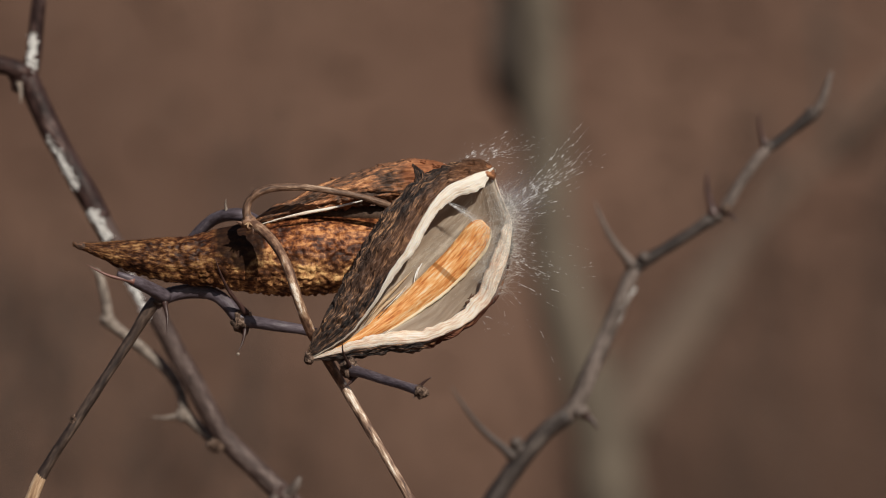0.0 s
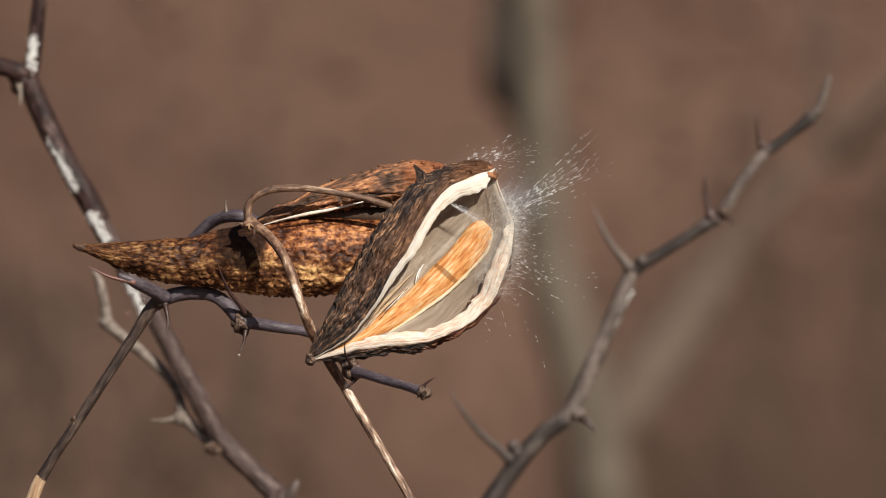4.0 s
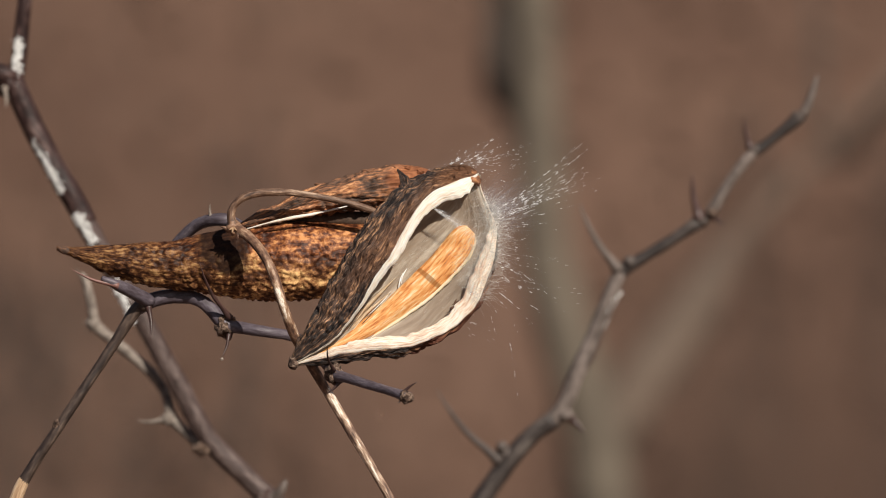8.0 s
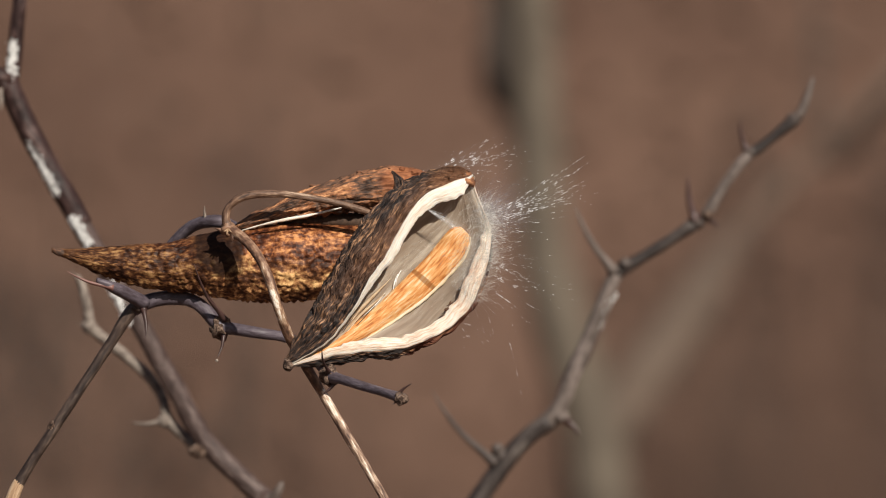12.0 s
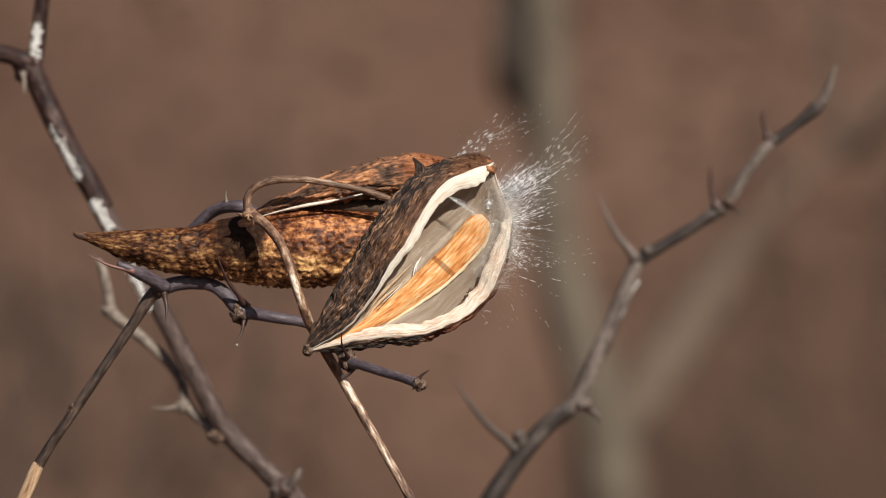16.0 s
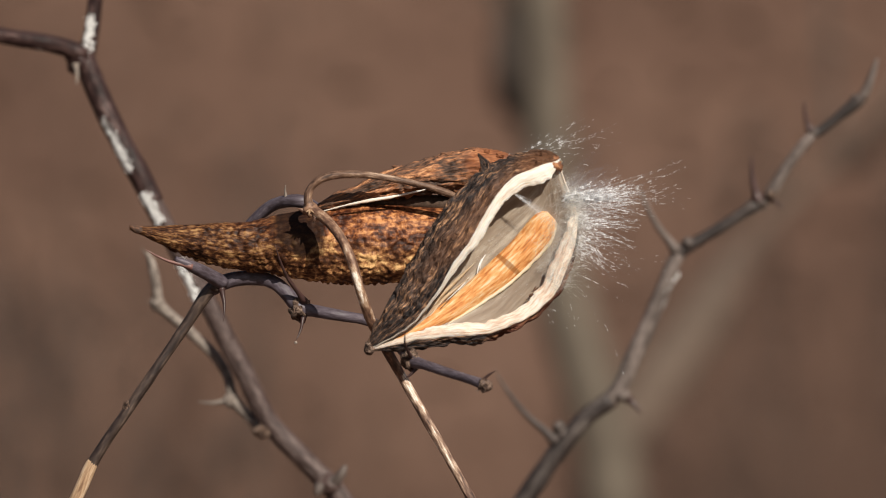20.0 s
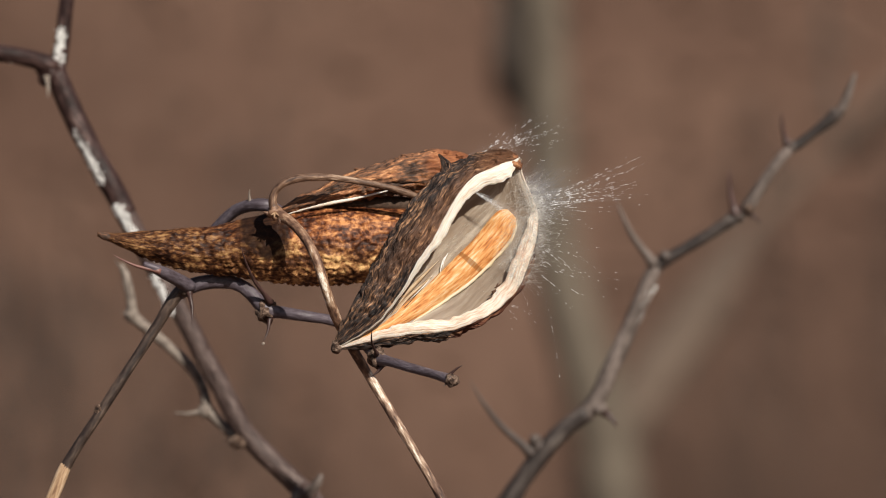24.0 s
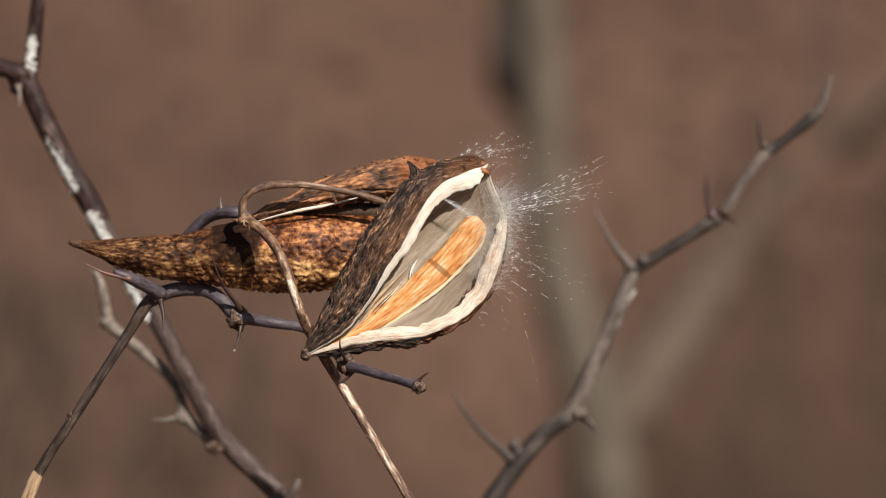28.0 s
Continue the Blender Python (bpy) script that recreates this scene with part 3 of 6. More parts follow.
    crust(br, ((-28.06, 0, 64.32), (-28.4, 0, 60.22), (-29.08, 0, 53.89)), 2.3, 190, 1, (-0.2, -0.95, 0), 0.7)
    crust(br, ((-22.24, 0, 35.41), (-17.62, 0, 27.03), (-13, 0, 18.48)), 3.45, 520, 2, (-0.66, -0.75, 0.05), 0.42)
    crust(br, ((-9.24, 0, 11.98), (-6.67, 0, 7.7), (-4.11, 0, 3.08)), 3.3, 560, 3, (-0.58, -0.80, 0.05), 0.5)
    crust(br, ((2.05, 0, -8.21), (5.47, 0, -15.4), (7.87, 0, -19.84)), 3.05, 330, 4, (-0.58, -0.80, 0.05), 0.55)
    crust(br, ((-41.45, -5, 56.27), (-47.13, -8, 57.19), (-55.23, -12, 58.06)), 2.1, 150, 5, (0, -0.5, -0.85), 0.8)
    return br


main_branch = build_main_branch()


# ---- thorny twig that carries the vine ----
def build_twig():
    tw = thing("thorny_twig", pose(-0.0584, 0.0000, 1.2291), "purple-grey thorny twig bending under the seed pods", "twig")
    part("lower_stem", stem([(-86, -20, -1260, 4.5), (-82, -12, -700, 3.6), (-74, -4, -250, 2.6), (-70.3, 0, -78.9, 2.03), (-64.99, 0, -60.93, 1.95), (-60.3, 0, -49.68, 1.81), (-57.96, 0, -44.06, 1.72), (-57.34, 0, -42.96, 1.56)], 14, 2.0, 0.04, 0.08), BARK_TAN, tw, "tan lower stem")
    part("stem", stem([(-58.12, 0, -44.37, 1.64), (-54.0, 0, -37.5, 1.45), (-47.9, 0, -28.43, 1.36), (-39.6, 1, -15.81, 1.40), (-32.0, 2, -4.25, 1.52), (-27.0, 2, 3.57, 1.75), (-25.12, 2, 5.45, 1.87)], 14, 1.6, 0.04, 0.08), BARK_DARK, tw)
    part("arching_shoot", stem([(-26.05, 2, 4.19, 1.72), (-23.24, 2, 6.23, 2.03), (-18.08, 2, 7.64, 1.95), (-11.35, 2, 7.48, 1.92), (-7.55, 1, 5.77, 1.95), (-4.69, 0, 2.97, 2.03), (-1.99, -1, 0.01, 2.19), (1.6, -1, -0.77, 1.72), (9.48, -3, -1.98, 1.56), (17.47, 1, -3.61, 1.48), (23.01, -8, -7.49, 1.41),
                                (26.97, -18, -11.3, 1.48), (29.21, -22, -13.36, 1.87), (32.06, -26, -14.02, 1.41), (39.53, -34, -16.11, 1.25), (45.69, -41, -17.74, 1.25), (49.06, -45, -18.68, 1.48)], 14, 1.4, 0.06, 0.12), BARK, tw)
    part("side_stub", stem([(-22.87, 1, 6.24, 2.03), (-27.19, -5, 8.95, 1.87), (-30.98, -9, 10.85, 1.48), (-35.19, -11, 12.87, 0.7)], 12, 1.4, 0.06, 0.1), BARK, tw)
    part("rear_shoot", stem([(-18.46, 12, 20.3, 0.94), (-13.63, 10, 24.87, 1.48), (-10.08, 8, 27.53, 1.72), (-6.17, 5, 28.77, 1.8), (-1.65, 2, 28.76, 1.8), (2.1, 6, 27.05, 1.56)], 12, 1.4, 0.05, 0.1), BARK, tw)
    part("node", lump((-1.99, -1, -0.5), (2.7, 2.6, 2.8), 11, 0.7), KNOT, tw)
    part("node", lump((28.91, -22, -13.36), (2.3, 2.3, 2.7), 12, 0.7), KNOT, tw)
    part("node", lump((48.6, -44.5, -18.7), (1.9, 1.8, 1.8), 13), KNOT, tw)
    part("node", lump((-24.74, 1, 5.3), (1.9, 1.8, 1.8), 14, 0.2), BARK_DARK, tw)
    part("leaf_scar", lump((-48.5, -0.5, -27.6), (1.1, 1.0, 1.4), 16, 0.4), KNOT, tw, "brown leaf scar")
    spine(tw, (-0.81, -3, 2.38), (-8.28, -13, 17.07), 0.68)
    spine(tw, (-0.85, -2, -2.62), (-2.55, -6, -8.78), 0.55)
    part("thorn_tip", lump((-2.55, -6, -9.4), (0.45, 0.4, 0.4), 15), BARK_PALE, tw, "pale broken thorn tip")
    spine(tw, (-23.12, 0, 4.53), (-22.48, -3, -4.16), 0.7)
    spine(tw, (-31.23, -10, 10.85), (-43.41, -13, 15.36), 0.6, THORN_RED)
    spine(tw, (-6.12, 4, 29.87), (-6.23, 3, 33.3), 0.45, BARK_PALE)
    spine(tw, (28.66, -25, -11.75), (27.38, -36, -5.09), 0.42)
    spine(tw, (30.46, -23, -14.87), (27.11, -24, -18.22), 0.6)
    spine(tw, (47.84, -44, -17.65), (51.47, -45, -14.75), 0.5)
    spine(tw, (47.53, -44, -19.16), (46.33, -45, -20.35), 0.3)
    return tw


twig = build_twig()


# ---- the vine ----
def build_vine():
    vi = thing("dried_vine", pose(-0.0584, 0.0000, 1.2291), "thin dried tan vine stem looping over a seed pod", "vine")
    part("lower_stem", stem([(130, 10, -1260, 3), (122, 0, -700, 2.4), (94, -8, -280, 1.8), (70.22, -10, -96.8, 1.5), (60.91, -10, -78.18, 1.47), (52.23, -10, -62.67, 1.41), (44.31, -10, -48.4, 1.28), (36.25, -10, -34.75, 1.28), (26.92, -9, -18.96, 1.34), (25.6, -9.6, -16.7, 1.33)], 14, 1.2, 0.07, 0.12), VINE_PALE, vi, "pale peeling lower stem")
    part("stem", stem([(26.4, -9.2, -18.1, 1.24), (25.2, -9.9, -16.0, 1.35), (21.57, -12, -9.87, 1.37), (18.2, -18.5, -3.53, 1.34), (15.12, -24, 5.02, 1.3), (12.22, -24, 14.23, 1.36),
                       (8.63, -20.5, 20.67, 1.4), (4.52, -16, 24.79, 1.44), (1.52, -13.5, 26.64, 1.5)], 14, 1.2, 0.07, 0.12), VINE, vi)
    part("knot", lump((1.06, -13.5, 26.64), (2.0, 1.7, 2.0), 21, 0.7), VINE, vi, "frayed vine node")
    part("pedicel", stem([(1.21, -13.5, 26.64, 1.45), (0.29, -13.5, 29.57, 1.22), (0.91, -13.5, 32.3, 1.12), (3.49, -13.5, 34.8, 1.10), (7.77, -13.3, 36.1, 1.08), (15.31, -13, 36.3, 1.0), (23.76, -12, 35.2, 0.94), (32.23, -11, 33.5, 0.92), (39.96, -9, 30.9, 0.94), (48.47, -5, 26.4, 0.98), (56.24, 0, 23.43, 1.15)], 14, 1.0, 0.10, 0.12), PEDICEL, vi, "brown dried pod stalk")
    part("bract", stem([(-0.33, -13.5, 25.72, 0.62), (-1.36, -14.5, 26.64, 0.47), (-2.6, -14.5, 26.95, 0.08)], 6, 0.6, 0.2, 0.2), VINE, vi)
    for x, z, k in ((-7, 4, 1), (-2, 9, 2), (7, 5, 3)):
        part("fibre", stem([(0.97, -15, 26.63, 0.34), tuple(c + d * 0.16 * k2 for c, d, k2 in zip((0.99, -15.5, 26.63), (x, -3, -z), (0.6, 0.6, 0.6))) + (0.25,), tuple(c + d * 0.16 for c, d in zip((0.99, -15.5, 26.63), (x, -4, -z))) + (0.05,)], 5, 0.4, 0.2, 0.2), BARK_TAN, vi)
    part("bract", stem([(2.03, -14.5, 25.71, 0.62), (2.37, -15.5, 24.48, 0.47), (1.91, -15.5, 23.24, 0.08)], 6, 0.6, 0.2, 0.2), VINE, vi)
    return vi


vine = build_vine()


# ---- the half-closed pod ----
def pod_body(profile, turns, depth_ratio, wart, streak, seed, step=0.55, y_shift=0.0):
    """A lofted husk through (x, y, z, half height) in mm, warted and wrinkled along its length."""
    pts = curve_points(profile, step)
    off = Vector((seed * 13.0, seed * 5.0, 0))
    rings, run = [], 0.0
    for i, p in enumerate(pts):
        if i:
            run += float(np.linalg.norm(p[:3] - pts[i - 1][:3]))
        t = Vector(pts[min(i + 2, len(pts) - 1)][:3] - pts[max(i - 2, 0)][:3]).normalized()
        side = Vector((0, -1, 0))
        up = t.cross(side).normalized()
        up = up if up.z > 0 else -up
        c, r, ring = Vector(p[:3]), max(p[3], 0.15), []
        for j in range(turns):
            w = 2 * math.pi * j / turns
            d = up * math.cos(w) + side * (math.sin(w) * depth_ratio)
            g = Vector((run * 0.43, math.cos(w) * r * 0.33, math.sin(w) * r * 0.33)) + off
            lowness = 0.5 - 0.5 * math.cos(w)
            bent = g + Vector((noise.noise(g * 0.7), noise.noise(g * 0.7 + Vector((9, 0, 0))), 0)) * 0.45
            cell = noise.voronoi(bent)[0]
            knob = max(0.0, 1 - 1.3 * cell[0] ** 2) * min(1.0, 2.6 * (cell[1] - cell[0]))
            k = wart * (0.25 + 0.75 * lowness) * (0.8 + 0.7 * noise.noise(g * 0.3)) * (knob - 0.45 + 0.35 * noise.noise(g * 1.9))
            k += streak * noise.noise(Vector((run * 0.13, math.cos(w) * r * 0.9, math.sin(w) * r * 0.9)) + off)
            k += 0.35 * streak * noise.noise(Vector((run * 0.35, math.cos(w) * r * 2.2, math.sin(w) * r * 2.2)) + off)
            k += 0.05 * r * noise.noise(Vector((run * 0.06, math.cos(w) * 1.2, math.sin(w) * 1.2)) + off)
            k *= min(1.0, r / 3.5)
            ring.append((c + d * (r + k)) * MM)
        rings.append(ring)
    bm = bmesh.new()
    skin(bm, rings)
    return bm


def build_closed_pod():
    po = thing("closed_seed_pod", pose(-0.0584, 0.0000, 1.2291), "tapering warty golden-brown seed pod split along its top", "seed pod", "seed pods")
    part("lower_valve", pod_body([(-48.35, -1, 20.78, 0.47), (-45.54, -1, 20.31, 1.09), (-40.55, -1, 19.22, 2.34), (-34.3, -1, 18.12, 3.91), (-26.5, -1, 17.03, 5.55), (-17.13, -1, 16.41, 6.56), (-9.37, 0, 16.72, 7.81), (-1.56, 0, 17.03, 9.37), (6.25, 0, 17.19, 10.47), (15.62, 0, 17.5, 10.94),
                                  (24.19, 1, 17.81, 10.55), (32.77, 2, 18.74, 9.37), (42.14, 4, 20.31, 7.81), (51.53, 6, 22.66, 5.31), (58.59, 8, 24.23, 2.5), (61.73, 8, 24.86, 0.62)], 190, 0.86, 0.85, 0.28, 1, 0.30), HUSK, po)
    part("upper_valve", pod_body([(1.44, -4, 26.8, 0.31), (6.14, -4, 28.4, 1.7), (12.4, -3, 30.6, 2.6), (20.98, -2, 33.3, 3.6), (31.15, -1, 35.7, 4.4), (38.97, 1, 37.0, 5.7), (46.81, 3, 37.6, 6.3), (53.09, 5, 37.0, 5.7), (58.59, 7, 35.23, 3.75), (63.3, 8, 32.88, 1.25), (64.4, 8, 32.09, 0.31)], 140, 1.1, 0.7, 0.95, 2, 0.33), HUSK_TOP, po, "dark streaked upper husk")
    rnd = random.Random(8)
    for x, z, k in ((22.0, 36.9, 0.7), (24.9, 38.6, 1.2), (28.2, 39.3, 0.6), (31.6, 40.2, 0.8), (35.4, 41.6, 1.0), (37.6, 42.3, 1.3), (40.2, 42.9, 0.9), (44.4, 43.7, 0.8), (48.2, 43.6, 0.7), (52.0, 42.4, 0.8)):
        part("crest_scale", lump((x, rnd.uniform(-0.8, 1.2), z - 0.25), (1.3 * k, 0.9 * k, 0.65 * k), x, 1.0), HUSK_TOP, po, "ragged scale on the crest")
    part("pod_tip", stem([(-48.35, -1, 21.56, 0.23), (-47.73, -1, 21.09, 0.7), (-46.48, -1, 20.47, 1.02), (-44.3, -1, 20, 1.09)], 10, 0.5, 0.25, 0.3), HUSK_TOP, po, "dark frayed tip")
    part("split_edge", stem([(4.33, -8, 26.3, 0.16), (9.67, -8.9, 27.8, 0.26), (15.9, -9.2, 29.2, 0.42), (22.1, -8.8, 30.3, 0.44), (28.29, -7.8, 31.7, 0.30), (32.62, -6.8, 32.8, 0.12)], 8, 0.5, 0.25, 0.3), RIM, po, "white fibrous split edge")
    part("split_shade", stem([(14.16, 0, 28.4, 1.09), (23.51, 1, 29.2, 1.72), (32.84, 2, 29.2, 2.19), (42.17, 4, 27.97, 2.19), (51.54, 6, 27.36, 1.56)], 10, 2.0, 0.1, 0.2), DARK_BITS, po, "dark filler that stands for the shade in the split")
    return po


closed_pod = build_closed_pod()


# ---- the open pod ----
POD_BASE = Vector((17.31, -20, -10.02))
AXIS = Vector((0.717, -0.03, 0.697)).normalized()
ACROSS = Vector((0.697, 0.0, -0.717)).normalized()
BACK = Vector((0, 1, 0))
PX = 0.15625  # mm of one step of the profile
PROFILE = [  # along, left flank, left rim, right rim, right flank
    (0, -7, 2, 6, 9), (40, -21, 14, 30, 44), (80, -33, 20, 55, 74), (107, -41, 19, 75, 93), (134, -49, 14, 97, 115), (160, -57, 9, 118, 130), (200, -70, -4, 138, 148),
    (250, -81, -14, 152, 157), (300, -87, -29, 150, 154), (340, -88, -40, 134, 140), (380, -79, -42, 113, 118), (410, -68, -32, 86, 91), (435, -56, -22, 56, 60), (450, -44, -15, 28, 32), (458, -32, -12, 11, 14), (462, -20, -11, 2, 4)]
LEFT_CUT = ((0, 2), (107, 3), (170, 6), (202, 11), (232, 12), (275, 17), (316, 16), (363, 21), (379, 25), (405, 30), (428, 28), (442, 18), (450, 6), (466, 0.5))  # along, breadth
RIGHT_CUT = ((0, 2), (60, 14), (100, 23), (130, 27), (160, 25), (190, 22), (215, 21), (242, 23), (282, 26), (336, 29), (380, 26), (420, 16), (445, 8), (466, 2))


def on_pod(s, n, y):
    """A place on the open pod: along it, across it, and behind its mouth, in mm."""
    return POD_BASE + (AXIS * s + ACROSS * n) * PX + BACK * y


def breadth(table, s):
    return float(np.interp(s, [p[0] for p in table], [p[1] for p in table]))


def pod_section(p, thick, seg, inner, rugged):
    """Points of the boat-shaped section at profile row p, from the left rim round the back to the right rim."""
    s, l, lr, rr, r = p
    c, a = (l + r) / 2, max((r - l) / 2, 2.0)
    b = a * 0.35
    f0 = math.acos(max(-1, min(1, (c - lr) / a)))
    f1 = math.acos(max(-1, min(1, (rr - c) / a)))
    gape = max(0.0, min(1.0, (s - 395) / 60))  # towards its tip the right side stands open
    f1 = f1 * (1 - gape) - 1.25 * gape * gape * (3 - 2 * gape)
    th = min(thick, 0.32 * a)
    pts = []
    for j in range(seg + 1):
        w = f0 + (-(math.pi + f1) - f0) * j / seg
        k = 0.0
        if not inner and rugged:
            g = Vector((s * 0.013, math.cos(w) * a * 0.075, math.sin(w) * a * 0.075))
            k = rugged * (abs(noise.noise(g * 1.3)) * 1.5 - 0.3 + 0.5 * noise.noise(g * 3.1 + Vector((4, 0, 0)))) * min(1, a / 40)
            k += rugged * 0.5 * noise.noise(Vector((s * 0.05, w * 2, 9)))
            crumb = noise.voronoi(Vector((s * 0.022, math.cos(w) * a * 0.11, math.sin(w) * a * 0.11)))[0]
            k += rugged * 0.4 * (0.5 - crumb[0]) * min(1, a / 30)
            k *= min(1.0, j / 6, (seg - j) / 6)
        aa, bb = (a - th, b - th) if inner else (a + k, b + k)
        n, y = c - aa * math.cos(w), -bb * math.sin(w)
        if inner:  # the cut edges are broad and bent to face the camera
            e0, e1 = math.exp(-(j / 9) ** 2), math.exp(-((seg - j) / 9) ** 2)
            wide = breadth(LEFT_CUT, s) * (1 + 0.16 * noise.noise(Vector((s * 0.04, 1, 0))) + 0.10 * noise.noise(Vector((s * 0.13, 1, 0))))
            n, y = n + (lr + wide - n) * e0, y + (-b * math.sin(f0) + 3 - y) * e0
            wide = breadth(RIGHT_CUT, s) * (1 + 0.16 * noise.noise(Vector((s * 0.03, 5, 0))) + 0.12 * noise.noise(Vector((s * 0.10, 5, 0))))
            edge = c + a * math.cos(f1)
            n, y = n + (edge - wide - n) * e1, y + (-b * math.sin(f1) + 5 * math.sin(f1 + 1.2) - y) * e1
        edge = 2.2 * noise.noise(Vector((s * 0.05, 3.0 if j < seg / 2 else 8.0, 0))) if j in (0, seg) else 0
        q = POD_BASE + (AXIS * s + ACROSS * (n + edge) + BACK * y) * PX
        pts.append(q * MM)
    return pts


def build_open_pod():
    po = thing("open_seed_pod", pose(-0.0584, 0.0000, 1.2291), "split boat-shaped seed pod, dark outside and cream inside", "seed pod", "seed pods")
    rows = [tuple(r) for r in curve_points(PROFILE, 3)]
    seg = 180
    outer = [pod_section(r, 16, seg, False, 6.0) for r in rows]
    inner = [pod_section(r, 16, seg, True, 0) for r in rows]
    bm = bmesh.new()
    skin(bm, outer, closed=False)
    part("shell", bm, SHELL, po)
    bm = bmesh.new()
    skin(bm, inner, closed=False, flip=True)
    part("lining", bm, LINING, po, "satiny grey-cream lining")
    # cut edges: a rounded cream band from the outer to the inner skin on either side
    for k, name in ((0, "left_rim"), (seg, "right_rim")):
        rings = []
        for i, (o, q) in enumerate(zip(outer, inner)):
            a, b = Vector(o[k]), Vector(q[k])
            d = b - a
            up = Vector((0, -1, 0))
            ring = []
            for j in range(9):
                u = j / 8
                w = 0.35 * noise.noise(Vector((i * 0.13, u * 4, k))) + 0.2 * noise.noise(Vector((i * 0.5, u * 9, k)))
                ring.append(a + d * (u * 1.06 - 0.03) + up * (math.sin(u * math.pi) * (0.40 + 0.3 * w) * min(1, d.length / 0.002) + w * 0.25) * MM)
            back = [a + d * (j / 8) + Vector((0, 0.9, 0)) * MM for j in (8, 0)]
            rings.append(ring + back)
        bm = bmesh.new()
        skin(bm, rings)
        part(name, bm, RIM if k == 0 else RIM_PINK, po, "cream fibrous cut edge")
    # the placenta: an orange, gently arched strip in the hollow
    mid = [(42, 24, 6), (74, 35, 11), (110, 44, 15), (136, 49, 17), (183, 56, 20), (221, 59, 23), (258, 61, 25), (300, 61, 25), (335, 58, 26), (356, 55, 25), (374, 52, 20), (384, 52, 12)]
    rings, lower = [], []
    for i, (s, n, h) in enumerate(curve_points([(*m, 0) for m in mid], 4)[k][:3] for k in range(len(curve_points([(*m, 0) for m in mid], 4)))):
        ring, rim = [], []
        sink = min(1.0, s / 180)
        for j in range(13):
            u = j / 12 * 2 - 1
            lift = 10 * (1 - u * u) + 1.2 * noise.noise(Vector((s * 0.03, u * 3, 0))) + 0.7 * noise.noise(Vector((s * 0.2, u * 5, 5)))
            ring.append((POD_BASE + (AXIS * s + ACROSS * (n + u * h) + BACK * (18 * sink - lift)) * PX) * MM)
        ring += [(POD_BASE + (AXIS * s + ACROSS * (n + u * h * 0.9) + BACK * (22 * sink + 2)) * PX) * MM for u in (1, 0, -1)]
        rings.append(ring)
        w = 2 + 0.16 * h + 1.8 * noise.noise(Vector((s * 0.07, 1, 2)))
        rim = [(POD_BASE + (AXIS * s + ACROSS * (n + h - 2 + x) + BACK * (16 * sink + z)) * PX) * MM for x, z in ((0, 0), (w * 0.6, -2), (w, 2), (w, 5), (0, 6))]
        lower.append(rim)
    bm = bmesh.new()
    skin(bm, rings)
    strip = part("placenta", bm, STRIP, po, "bright orange placenta strip")
    bm = bmesh.new()
    skin(bm, lower)
    part("papery_edge", bm, STRIP_EDGE, strip, "pale papery edge")
    # membranes fanning from the base beside the strip
    for s0, n0, s1, n1, w, y, skin_of in ((60, 36, 240, 106, 7, 10, LINING), (64, 30, 235, 20, 5, 8, MEMBRANE), (60, 27, 200, 8, 4, 9, MEMBRANE), (66, 32, 210, 32, 4, 6, MEMBRANE), (56, 25, 168, 14, 2.5, 7, RIM_PINK)):
        rings = []
        for i in range(25):
            u = i / 24
            s, n = s0 + (s1 - s0) * u, n0 + (n1 - n0) * u + 9 * math.sin(u * 3.1) * (1 if n1 > 40 else -0.4)
            h = w * math.sin(0.2 + u * 2.9)
            yy = y + 14 * u
            rings.append([(POD_BASE + (AXIS * s + ACROSS * (n + x * h) + BACK * (yy + z)) * PX) * MM for x, z in ((-1, 0), (0, -2.5), (1, 0), (0, 1.5))])
        bm = bmesh.new()
        skin(bm, rings)
        part("membrane", bm, skin_of, po, "pale papery membrane")
    for pts in (((52.6, -16, 22.0, 0.06), (50.1, -16, 18.8, 0.10), (47.6, -17, 14.6, 0.14), (46.5, -18, 11.9, 0.24), (46.1, -18, 9.6, 0.10)),
                ((51.2, -16, 19.3, 0.05), (48.6, -17, 15.8, 0.09), (47.2, -18, 13.2, 0.16), (46.9, -18, 11.2, 0.06)),
                ((42.5, -20, 17.6, 0.05), (43.6, -20.5, 16.9, 0.16), (44.9, -20, 15.9, 0.05)),
                ((44.0, -18, 9.3, 0.04), (42.4, -18, 7.2, 0.14), (40.3, -18.5, 5.0, 0.16), (37.8, -19, 2.7, 0.04))):
        part("silk_strand", stem(list(pts), 6, 0.5, 0.2, 0.2), STRAND, po, "white silk strand")
    for k in range(4):
        a = random.Random(90 + k)
        s0, n0, run = a.uniform(84, 110), 30 + 3.0 * k + a.uniform(-1, 1), a.uniform(50, 90)
        pts = [(*(POD_BASE + (AXIS * (s0 + run * u) + ACROSS * (n0 + (k - 4) * 5 * u) + BACK * (6 + 8 * u)) * PX), 0.16 * (1 - 0.6 * u)) for u in (0, 0.35, 0.7, 1)]
        part("fibre", stem(pts, 5, 1.0, 0.1, 0.2), DARK_BITS if k % 2 else STRIP_EDGE, po)
    for s0, n0, run, wide in ((262, 124, 22, 0.55), (270, 121, 12, 0.4)):
        pts = [(*(POD_BASE + (AXIS * (s0 + run * u) + ACROSS * (n0 + 0.1 * run * u + 2 * math.sin(5 * u)) + BACK * -4) * PX), wide * q) for u, q in ((0, 0.3), (0.3, 1), (0.7, 0.8), (1, 0.2))]
        part("husk_flake", stem(pts, 7, 0.35, 0.8, 0.8), FLAKE, po, "dark ragged flake on the rim")
